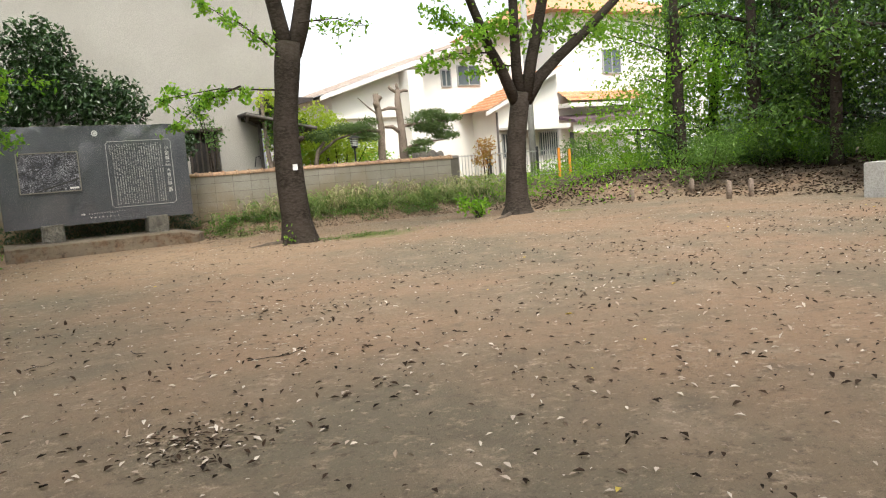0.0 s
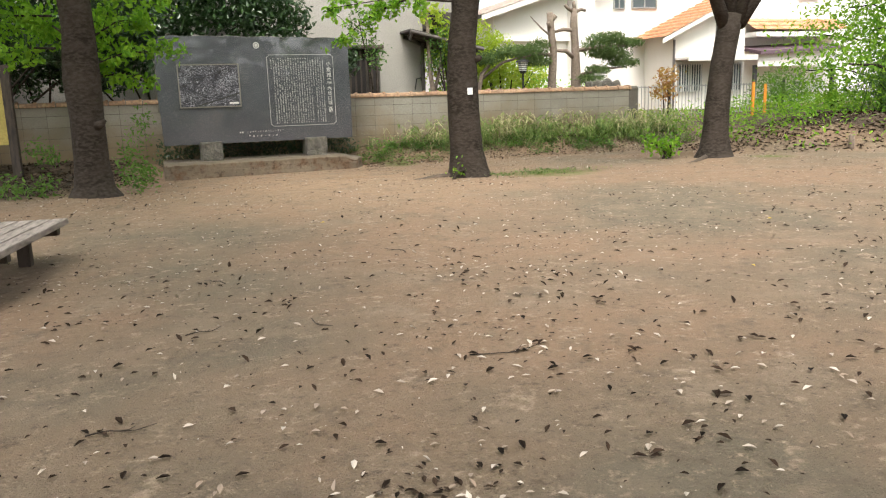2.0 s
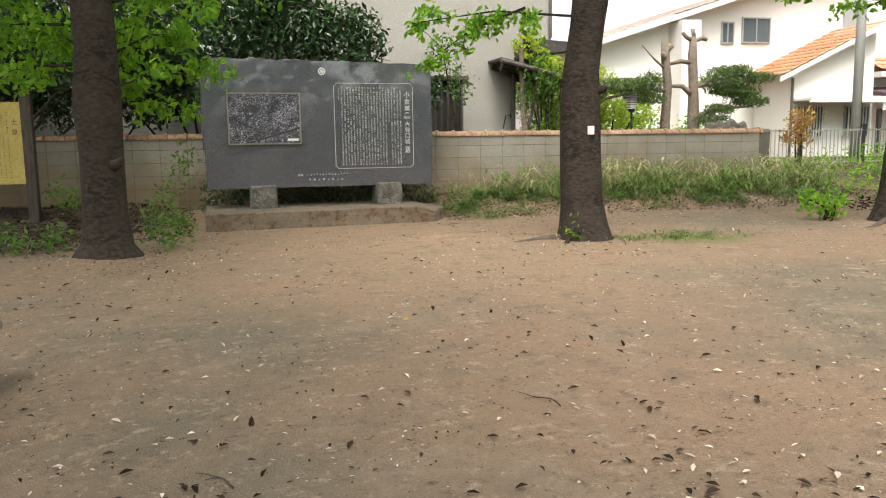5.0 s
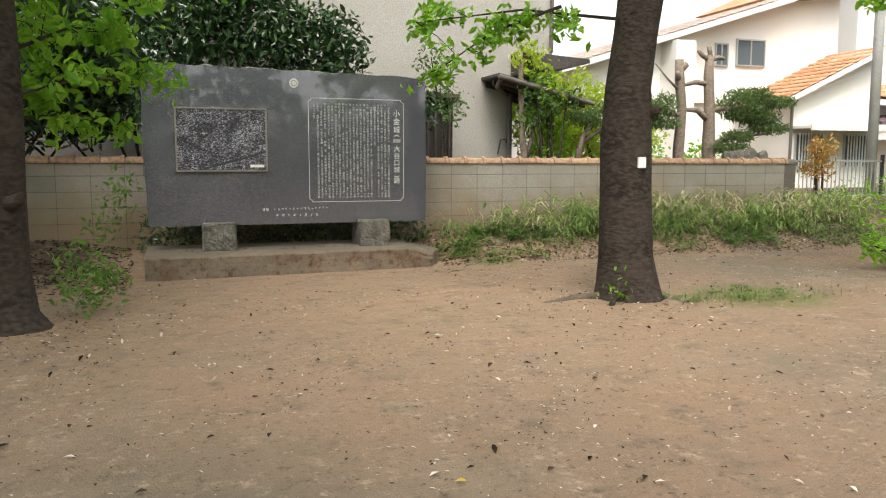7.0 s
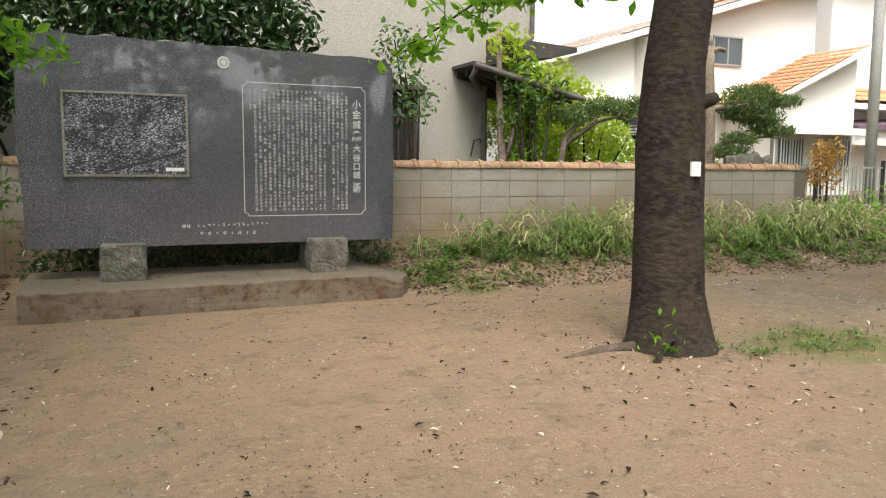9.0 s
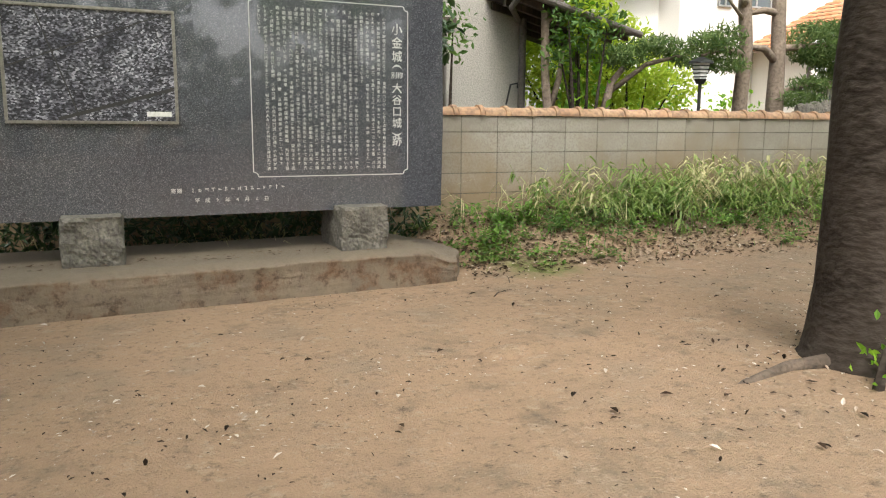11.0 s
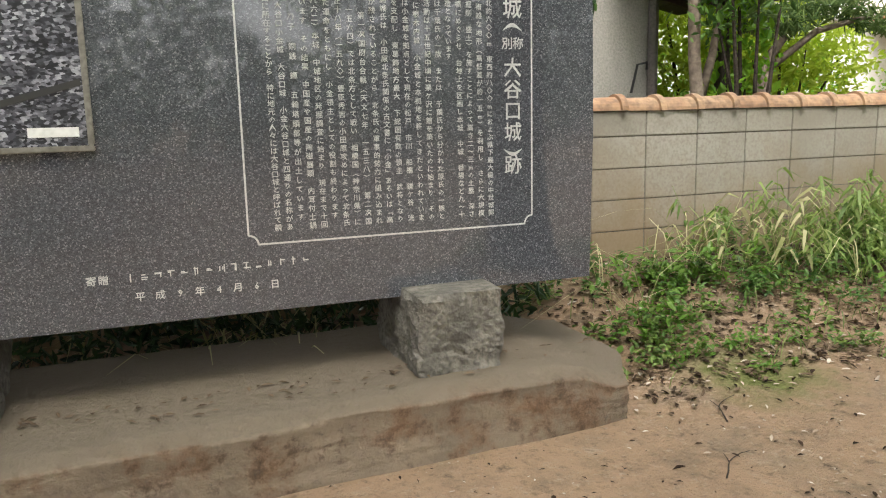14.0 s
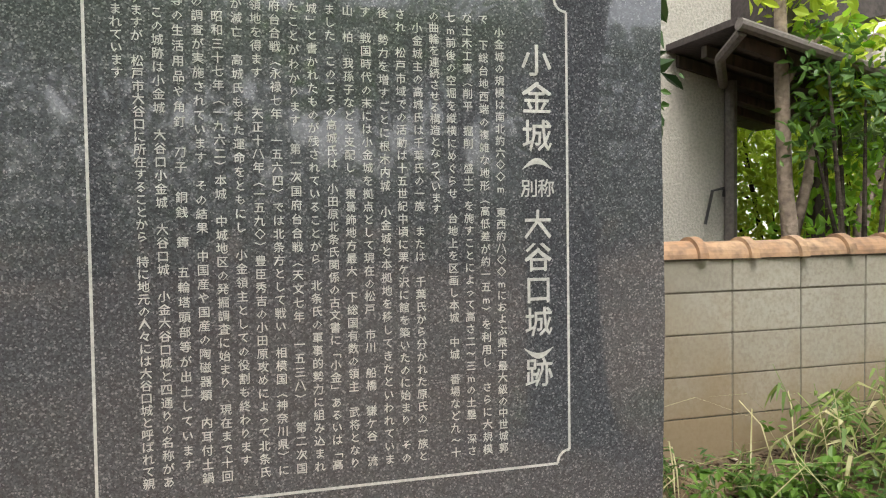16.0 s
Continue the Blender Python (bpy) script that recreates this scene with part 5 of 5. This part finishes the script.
# ---- the wood on the far side ----
R = random.Random(11)
wood = [(17.2, 15.8, 0.16), (18.6, 14.6, 0.2), (19.2, 13.2, 0.26), (18.2, 12.2, 0.14), (20.6, 14.9, 0.22), (17.6, 10.2, 0.2), (19.8, 11.2, 0.18), (20.8, 9.4, 0.22), (17.9, 8.0, 0.18), (18.9, 18.0, 0.08), (20.2, 18.6, 0.1), (19.6, 17.0, 0.14), (21.5, 12.6, 0.2), (21.9, 16.5, 0.2), (18.0, 5.6, 0.2), (19.9, 7.2, 0.2)]
for k, (x, y, r) in enumerate(wood):
    z = ground_z(x, y)
    lean = (R.uniform(-0.5, 0.5), R.uniform(-0.5, 0.5))
    tall = R.uniform(6.5, 9)
    light = y > 15.5
    limbs, cents = [], []
    for j in range(9):
        zz = 1.3 + (tall - 1.5) * j / 9
        a = R.uniform(0, 6.28)
        ln = R.uniform(1.0, 2.2)
        s = (x + lean[0] * zz / tall, y + lean[1] * zz / tall, zz)
        e = (s[0] + ln * math.cos(a), s[1] + ln * math.sin(a), zz + R.uniform(0.0, 0.6))
        limbs.append(([s, ((s[0] + e[0]) / 2, (s[1] + e[1]) / 2, zz + 0.3), e], (r * 0.3, r * 0.2, 0.015)))
        cents += [e, ((s[0] + e[0]) / 2, (s[1] + e[1]) / 2, zz + 0.35)]
    p = clumps(cents, 5200, (0.5, 0.5, 0.33))
    p = p[p[:, 2] > 0.9]
    tree("slender light-leaved tree at the wood's edge" if light else "shady broadleaf tree standing in the wood", (x, y, z),
         ([(x, y, z - 0.1), (x, y, z + 0.3), (x + lean[0] * 0.4, y + lean[1] * 0.4, tall * 0.4), (x + lean[0], y + lean[1], tall)], (r * 1.35, r, r * 0.8, 0.03)), limbs, p, LEAF_BRIGHT if light else (LEAF_FRESH, LEAF_MID, LEAF_DARK)[k % 3], 0.12, 0.45)
for k in range(26):
    y = R.uniform(6, 19.5)
    x = wood_edge(y) + R.uniform(2.3, 5.0) + (2.6 if y > 14.2 else 0)
    if y > 16.5 and x < 13.4: x = 13.4 + R.random()
    z = ground_z(x, y)
    h = R.uniform(0.5, 1.3)
    bush("leafy undergrowth at the edge of the wood", [(x, y, z + h * 0.5), (x + R.uniform(-.5, .5), y + R.uniform(-.5, .5), z + h * 0.7), (x + R.uniform(-.6, .6), y + R.uniform(-.6, .6), z + h * 0.35)], (0.6, 0.6, h * 0.5), 1700, R.choice((LEAF_FRESH, LEAF_FRESH, LEAF_BRIGHT, LEAF_MID)), 0.085, 0.3)
# thicket that closes the wood behind
back = np.stack([RNG.uniform(22.5, 25, 16000), RNG.uniform(2, 19, 16000), RNG.uniform(0.3, 8, 16000)], 1)
tagged(new("thicket", leaf_mesh("thicket", back, 0.3 * (0.6 + 0.8 * RNG.random(len(back))), LEAF_DARK, 0.5)), "dense dark thicket closing the wood", "thicket", kind="stuff")

# trees that close the park behind the start of the walk, with gaps of bright sky
p = np.stack([RNG.uniform(-24, 34, 30000), RNG.uniform(-11.5, -9.0, 30000), 9.5 * RNG.random(30000) ** 0.9], 1)
for gx, gz, gr in ((8.4, 4.9, 1.0), (9.6, 4.3, 0.5), (11.2, 4.8, 0.6), (13.9, 4.6, 0.7), (7.3, 5.6, 0.45), (15.6, 5.4, 0.5), (12.6, 5.9, 0.45), (5.2, 6.4, 0.4), (9.0, 5.6, 0.4), (10.5, 3.9, 0.35), (3.0, 5.4, 0.4), (17.5, 4.4, 0.5), (-1.0, 5.8, 0.5), (14.6, 3.8, 0.4)):
    wob = 0.75 + 0.5 * np.array([noise.noise((q[0] * 1.3, q[2] * 1.3, 2.0)) for q in p])
    p = p[np.hypot(p[:, 0] - gx, p[:, 2] - gz) > gr * (wob[: len(p)] + 0.35)]
tagged(new("thicket", leaf_mesh("thicket", p, 0.42 * (0.6 + 0.8 * RNG.random(len(p))), LEAF_MID, 0.6)), "leafy thicket closing the park with gaps of sky", "thicket", kind="stuff")

# ---- weeds along the wall ----
def blades(name, feet, height, width, material, bend, label, category="grass"):
    n = len(feet)
    a = RNG.uniform(0, 2 * math.pi, n)
    out = np.stack([np.cos(a), np.sin(a), np.zeros(n)], 1)
    side = np.stack([-np.sin(a), np.cos(a), np.zeros(n)], 1)
    h = height * (0.5 + RNG.random(n))[:, None]
    b = bend * (0.4 + RNG.random(n))[:, None]
    up = np.array([0, 0, 1.0])
    ps = [feet, feet + up * h * 0.45 + out * h * b * 0.2, feet + up * h * (0.8 - 0.1 * b) + out * h * b * 0.6, feet + up * h * (0.95 - 0.35 * b) + out * h * b * 1.1]
    ws = [0.5, 1.0, 0.8, 0.05]
    v = np.stack([p + s * side * width * k / 2 for p, k in zip(ps, ws) for s in (-1, 1)], 1).reshape(-1, 3)
    i = np.arange(n)[:, None] * 8
    f = np.concatenate([i + np.array([[2 * k, 2 * k + 1, 2 * k + 3, 2 * k + 2]]) for k in range(3)], 0)
    me = bpy.data.meshes.new(name)
    me.from_pydata(v.tolist(), [], f.tolist()); me.materials.append(material)
    return tagged(new(name, me), label, category, kind="stuff")


def scatter(n, x0, x1, y0, y1, keep=None):
    p = np.stack([RNG.uniform(x0, x1, n), RNG.uniform(y0, y1, n)], 1)
    if keep:
        p = np.array([q for q in p if RNG.random() < keep(*q)])
    return np.array([(x, y, ground_z(x, y)) for x, y in p])


def weedy(x, y):
    return max(0.0, step(17.0, 17.9, y + 0.35 * noise.noise((x * 1.2, y, 1)))) * (0.35 + 0.65 * step(-0.25, 0.25, noise.noise((x * 0.9, y * 1.3, 7))))


def rising(x, y):
    return 0.35 + 0.65 * step(6.0, 8.0, x)


def bamboo_grass(name, feet, tall, material, label, leaf=0.17, per=7):
    """Thin canes, each with long narrow drooping leaves towards its tip."""
    n = len(feet)
    a = RNG.uniform(0, 2 * math.pi, n)
    out = np.stack([np.cos(a), np.sin(a) * 0.6 - 0.25, np.zeros(n)], 1)
    h = (tall * (0.45 + 0.75 * RNG.random(n)))[:, None]
    lean = (0.15 + 0.5 * RNG.random(n))[:, None]
    verts, faces = [], []
    def strip(ps, ws, side):
        o = len(verts)
        for q, w in zip(ps, ws):
            verts.extend((tuple(q - side * w / 2), tuple(q + side * w / 2)))
        faces.extend((o + 2 * k, o + 2 * k + 1, o + 2 * k + 3, o + 2 * k + 2) for k in range(len(ps) - 1))
    up = np.array((0, 0, 1.0))
    for i in range(n):
        f0, hh, o = feet[i], h[i, 0], out[i] * lean[i, 0]
        cane = [f0, f0 + up * hh * 0.5 + o * hh * 0.2, f0 + up * hh * 0.9 + o * hh * 0.7]
        strip(cane, (0.006, 0.005, 0.003), np.array((1.0, 0, 0)))
        for k in range(per):
            t = 0.35 + 0.65 * RNG.random()
            q = cane[0] * (1 - t) ** 2 + 2 * cane[1] * t * (1 - t) + cane[2] * t * t
            b = RNG.uniform(0, 2 * math.pi)
            d = np.array((math.cos(b), math.sin(b) * 0.8, 0.0))
            ln = leaf * RNG.uniform(0.6, 1.2)
            sag = RNG.uniform(0.2, 0.9)
            side = np.array((-d[1], d[0], RNG.normal() * 0.3))
            strip([q, q + d * ln * 0.35 + up * ln * 0.12, q + d * ln * 0.7 - up * ln * sag * 0.25, q + d * ln * 0.95 - up * ln * sag * 0.75], (0.004, ln * 0.13, ln * 0.11, 0.002), side)
    me = bpy.data.meshes.new(name)
    me.from_pydata(verts, [], faces); me.materials.append(material)
    return tagged(new(name, me), label, "grass", kind="stuff")


def clustered(n_clumps, per, spread, x0, x1, y0, y1, keep=None):
    c = scatter(n_clumps, x0, x1, y0, y1, keep)
    q = np.repeat(c, per, 0) + RNG.normal(size=(len(c) * per, 3)) * (spread, spread * 0.6, 0)
    q[:, 1] = np.minimum(q[:, 1], 18.62)
    return np.array([(x, y, ground_z(x, y)) for x, y, _ in q])


def leafy_weeds(name, feet, tall, size, per, material, label, slim=0.5):
    """Short stems ringed with small broad leaves."""
    n = len(feet)
    h = tall * (0.3 + RNG.random(n))
    f = RNG.random((n, per))
    a = RNG.uniform(0, 2 * math.pi, (n, per))
    r = size * (0.5 + 0.6 * RNG.random((n, per)))
    q = np.stack([feet[:, None, 0] + r * np.cos(a), feet[:, None, 1] + r * np.sin(a), feet[:, None, 2] + h[:, None] * (0.25 + 0.75 * f) + 0.008], 2).reshape(-1, 3)
    return tagged(new(name, leaf_mesh(name, q, size * (0.55 + 0.8 * RNG.random(len(q))), material, slim, 0.5)), label, "weeds", kind="stuff")


blades("grass", scatter(1700, 5.45, 13.3, 17.0, 18.62, weedy), 0.11, 0.007, GRASS, 0.9, "thin green grass on the bank below the wall")
bamboo_grass("bamboo_grass", clustered(64, 6, 0.12, 5.9, 13.2, 17.95, 18.5, rising), 0.52, BAMBOO, "green bamboo grass before the wall")
bamboo_grass("bamboo_grass", clustered(30, 5, 0.11, 6.9, 13.2, 17.7, 18.3), 0.34, BAMBOO, "yellow-green young bamboo grass on the bank", 0.14)
bamboo_grass("dry_grass", clustered(40, 4, 0.08, 5.5, 13.2, 18.1, 18.55, rising), 0.58, STRAW, "pale drooping dry bamboo grass", 0.2, 6)
blades("dry_grass", clustered(30, 9, 0.04, 5.45, 13.2, 17.9, 18.4), 0.42, 0.007, STRAW, 1.7, "pale dry grass stalks before the wall")
blades("undergrowth", clustered(30, 7, 0.08, 1.9, 5.3, 17.95, 18.5), 0.26, 0.010, STRAW, 1.2, "thin pale grass behind the stone slab")
leafy_weeds("low_weeds", clustered(190, 8, 0.10, 5.4, 13.4, 17.1, 18.6, weedy), 0.10, 0.042, 9, WEED, "low broad-leaved weeds on the bank")
leafy_weeds("low_weeds", clustered(80, 5, 0.09, 5.5, 13.4, 17.5, 18.6, weedy), 0.20, 0.055, 12, LEAF_FRESH, "taller bright leafy weeds on the bank")
leafy_weeds("low_weeds", clustered(70, 8, 0.10, 5.4, 13.4, 17.4, 18.6, weedy), 0.16, 0.05, 12, LEAF_MID, "dark green leafy weeds on the bank", 0.35)
leafy_weeds("low_weeds", clustered(34, 6, 0.08, 6.5, 9.0, 13.6, 14.7, lambda x, y: step(1.3, 0.2, math.hypot((x - 7.2) / 1.2, (y - 14.15) / 0.45))), 0.04, 0.035, 7, WEED, "small green weeds in a patch by a tree")
leafy_weeds("low_weeds", clustered(12, 6, 0.07, 5.5, 6.6, 17.25, 17.9), 0.07, 0.035, 9, LEAF_FRESH, "small weeds round the end of the base stone")
blades("moss_grass", scatter(900, 6.5, 9.2, 13.5, 14.9, lambda x, y: step(1.4, 0.2, math.hypot((x - 7.4) / 1.2, (y - 14.15) / 0.5))) , 0.045, 0.008, GRASS, 0.6, "short grass growing by a tree")
low = scatter(5000, 12.6, 19, 14, 20.2, lambda x, y: 0.9 if y > 15.6 else 0.25)
low[:, 2] += RNG.random(len(low)) * 0.45
tagged(new("low_weeds", leaf_mesh("low_weeds", low, 0.10 * (0.5 + RNG.random(len(low))), LEAF_BRIGHT, 0.35, 0.3)), "light green weeds beside the wood", "weeds", kind="stuff")

# ---- fallen leaves ----
def dens(x, y):
    return (0.15 + 0.85 * step(11.5, 6.0, y)) * (0.45 + 0.55 * step(-0.3, 0.3, noise.noise((x * 0.8, y * 0.8, 3)))) * step(17.0, 16.6, y)


for name, mat, n, size, label in (("fallen_leaves", LITTER_PALE, 7500, 0.044, "pale dry fallen leaves lying on the earth"), ("fallen_leaves", LITTER_DARK, 10500, 0.052, "dark brown withered leaves lying on the earth"), ("leaf_crumbs", LITTER_DARK, 9000, 0.016, "dark crumbs of withered leaf on the earth"), ("leaf_crumbs", LITTER_PALE, 5000, 0.014, "pale crumbs of leaf on the earth"), ("fallen_leaves", LITTER_YELLOW, 90, 0.06, "a few yellow leaves on the earth")):
    p = scatter(n, -3.5, 14.5, 2.0, 17.0, dens)
    p[:, 2] += 0.013
    tagged(new(name, leaf_mesh(name, p, size * (0.45 + 0.75 * RNG.random(len(p))), mat, 0.45, 0.75, 0.4)), label, "leaves", kind="stuff")
for name, mat, n, size, label in (("leaf_crumbs", LITTER_DARK, 12000, 0.02, "dark crumbs of leaf before the slab"), ("leaf_crumbs", LITTER_PALE, 8000, 0.02, "pale crumbs of leaf before the slab")):
    p = scatter(n, -2, 13, 8.5, 17.0, lambda x, y: 0.25 + 0.75 * step(-0.1, 0.35, noise.noise((x * 1.1, y * 1.1, 9))))
    p[:, 2] += 0.006
    tagged(new(name, leaf_mesh(name, p, size * (0.5 + RNG.random(len(p))), mat, 0.4, 0.85, 0.2)), label, "leaves", kind="stuff")
for cx, cy, sd, n in ((2.5, 5.15, 0.17, 210), (6.0, 14.2, 0.5, 160), (1.3, 14.1, 0.45, 200), (3.4, 6.6, 0.3, 60), (4.0, 8.2, 0.4, 60), (6.0, 17.2, 0.5, 160)):
    p = np.array([(x, y, ground_z(x, y) + 0.01) for x, y in RNG.normal(size=(n, 2)) * sd + (cx, cy)])
    for mat, q in ((LITTER_DARK, p[: n * 2 // 3]), (LITTER_PALE, p[n * 2 // 3:])):
        tagged(new("fallen_leaves", leaf_mesh("fallen_leaves", q, 0.038 * (0.6 + 0.7 * RNG.random(len(q))), mat, 0.42, 0.75, 0.25)), "drift of withered leaves on the earth", "leaves", kind="stuff")
p = scatter(9000, 11.8, 21, 6, 17, lambda x, y: step(0.0, 0.9, x - wood_edge(y)))
p[:, 2] += 0.012
tagged(new("fallen_leaves", leaf_mesh("fallen_leaves", p, 0.09 * (0.6 + 0.7 * RNG.random(len(p))), LITTER_DARK, 0.45, 0.7, 0.4)), "brown leaf litter on the floor of the wood", "leaves", kind="stuff")
p = scatter(700, 11.8, 21, 6, 17, lambda x, y: step(0.0, 0.9, x - wood_edge(y)))
p[:, 2] += 0.016
tagged(new("fallen_leaves", leaf_mesh("fallen_leaves", p, 0.08 * (0.6 + 0.7 * RNG.random(len(p))), LITTER_PALE, 0.4, 0.7, 0.4)), "pale dry leaves on the floor of the wood", "leaves", kind="stuff")


p = scatter(2400, 5.4, 13.4, 16.9, 18.62, lambda x, y: step(16.95, 17.4, y))
p[:, 2] += 0.01
tagged(new("fallen_leaves", leaf_mesh("fallen_leaves", p, 0.045 * (0.5 + 0.8 * RNG.random(len(p))), LITTER_DARK, 0.5, 0.75, 0.3)), "brown leaf litter among the weeds", "leaves", kind="stuff")
for x0, x1, y0, y1, n, mat, size in ((5.4, 13.4, 17.0, 18.62, 3400, LITTER_BROWN, 0.05), (5.4, 13.4, 17.0, 18.62, 700, LITTER_PALE, 0.045), (-4.5, 1.7, 15.0, 18.6, 5200, LITTER_DARK, 0.06), (-4.5, 1.7, 14.8, 18.6, 2200, LITTER_BROWN, 0.06), (11.8, 21, 6, 17, 7000, LITTER_BROWN, 0.08)):
    keep = (lambda x, y: step(16.95, 17.4, y)) if x0 == 5.4 else (lambda x, y: step(0.0, 0.9, x - wood_edge(y))) if x0 > 6 else (lambda x, y: step(15.0, 16.4, y - 0.5 * (x > 0.3) * (x - 0.3)))
    p = scatter(n, x0, x1, y0, y1, keep)
    p[:, 2] += 0.014
    tagged(new("fallen_leaves", leaf_mesh("fallen_leaves", p, size * (0.5 + 0.8 * RNG.random(len(p))), mat, 0.45, 0.75, 0.3)), "brown leaf litter lying thick on the soil", "leaves", kind="stuff")
p = np.stack([RNG.uniform(2.0, 5.2, 130), 17.38 - 0.05 - 0.22 * RNG.random(130) ** 2, np.full(130, 0.283)], 1)
tagged(new("fallen_leaves", leaf_mesh("fallen_leaves", p, 0.04 * (0.5 + 0.8 * RNG.random(130)), LITTER_BROWN, 0.4, 0.9, 0.2)), "withered leaves caught on the base stone", "leaves", kind="stuff")
g = Geo()
bm = bmesh.new(); bmesh.ops.create_icosphere(bm, subdivisions=3, radius=1)
for q in bm.verts:
    q.co *= 1 + 0.15 * noise.noise(q.co * 2)
    q.co = Vector((4.72 + q.co.x * 0.24, 15.3 + q.co.y * 0.11, -0.01 + q.co.z * 0.05))
bm.verts.index_update(); g.add([q.co for q in bm.verts], [[q.index for q in f.verts] for f in bm.faces]); bm.free()
solid("buried_stone", g, SOIL, "low brown stone half buried in earth", "stone", smooth=True)


def stick(x, y, length, a, r=0.0035):
    """A thin bent twig with one side shoot."""
    t = thing("twig", "thin bent fallen twig on the earth", "twig", (x, y, ground_z(x, y)), group="fallen twigs")
    def at(f, off=0.0):
        bend = 0.12 * length * math.sin(f * 4 + x) + off
        return (length * f * math.cos(a) - bend * math.sin(a), length * f * math.sin(a) + bend * math.cos(a), 0.006 + 0.008 * math.sin(f * 5) ** 2)
    part("stem", Geo().tube([at(f / 6) for f in range(7)], [r * (1 - 0.1 * f) for f in range(7)], 6, 0.2), BARK, t)
    part("side_shoot", Geo().tube([at(0.45), at(0.6, 0.07 * length), at(0.7, 0.17 * length)], (r * 0.6, r * 0.5, r * 0.3), 5), BARK, t)


for x, y, l, a in ((3.15, 6.5, 0.4, -0.1), (2.55, 7.4, 0.22, -1.2), (5.55, 16.9, 0.3, 0.7), (1.9, 7.4, 0.2, 0.5), (5.2, 16.5, 0.25, 0.4), (4.6, 15.3, 0.2, 0.9), (1.5, 6.2, 0.25, 0.2), (3.6, 9.0, 0.25, 1.9), (2.2, 8.6, 0.2, 2.4)):
    stick(x, y, l, a)
# surface roots by the trees
for pts in ([(6.1, 14.45, 0.05), (5.8, 14.5, 0.03), (5.5, 14.45, 0.0), (5.2, 14.4, -0.03)], [(10.7, 14.3, 0.08), (10.3, 14.1, 0.02), (10.0, 14.1, -0.03)]):
    solid("root", Geo().tube([(x, y, z - 0.025) for x, y, z in pts], (0.045, 0.036, 0.03, 0.02)[: len(pts)], 8, 0.3), ROOTBARK, "surface root of a tree in trodden earth", "root", group="surface roots", smooth=True)

# ---- pieces of the wall: blocks and cap tiles ----
def bevel_piece(name, a, b, bev, material):
    return Geo().box(a, b, bev).mesh(name, material)


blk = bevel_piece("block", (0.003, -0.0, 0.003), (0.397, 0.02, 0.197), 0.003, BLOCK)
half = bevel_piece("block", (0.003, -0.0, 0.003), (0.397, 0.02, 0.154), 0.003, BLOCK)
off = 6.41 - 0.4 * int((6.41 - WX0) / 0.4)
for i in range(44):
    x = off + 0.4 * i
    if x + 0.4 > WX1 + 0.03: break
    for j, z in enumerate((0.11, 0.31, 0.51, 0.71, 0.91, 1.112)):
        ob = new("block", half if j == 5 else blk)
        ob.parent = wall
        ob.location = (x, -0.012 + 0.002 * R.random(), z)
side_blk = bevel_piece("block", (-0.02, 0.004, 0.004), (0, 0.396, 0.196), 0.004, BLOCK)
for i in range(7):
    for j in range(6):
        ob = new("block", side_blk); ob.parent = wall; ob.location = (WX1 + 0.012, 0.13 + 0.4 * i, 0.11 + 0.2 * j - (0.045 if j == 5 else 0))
g = Geo()
vs, nseg = [], 12
for x, r in ((0, 0.080), (0.225, 0.084), (0.228, 0.102), (0.272, 0.104), (0.276, 0.092)):
    for k in range(nseg + 1):
        a = math.pi * k / nseg
        vs.append((x, -math.cos(a) * r * 1.05, math.sin(a) * r * 1.0))
g.add(vs, [(i * 13 + k, i * 13 + k + 1, (i + 1) * 13 + k + 1, (i + 1) * 13 + k) for i in range(4) for k in range(12)] + [tuple(range(13)), tuple(52 + k for k in range(12, -1, -1))])
cap = g.mesh("cap_tile", CAPTILE)
k = 0
while WX0 + 0.29 * (k + 1) < WX1 + 0.06:
    ob = new("cap_tile", cap); ob.parent = wall
    ob.location, ob.rotation_euler = (WX0 + 0.29 * k, 0.06, 1.27 + 0.003 * R.random()), (0, R.uniform(-0.012, 0.012), R.uniform(-0.015, 0.015))
    k += 1
for k in range(10):
    ob = new("cap_tile", cap); ob.parent = wall
    ob.location, ob.rotation_euler = (WX1 - 0.06, 0.14 + 0.29 * k, 1.27), (0, 0, math.pi / 2)
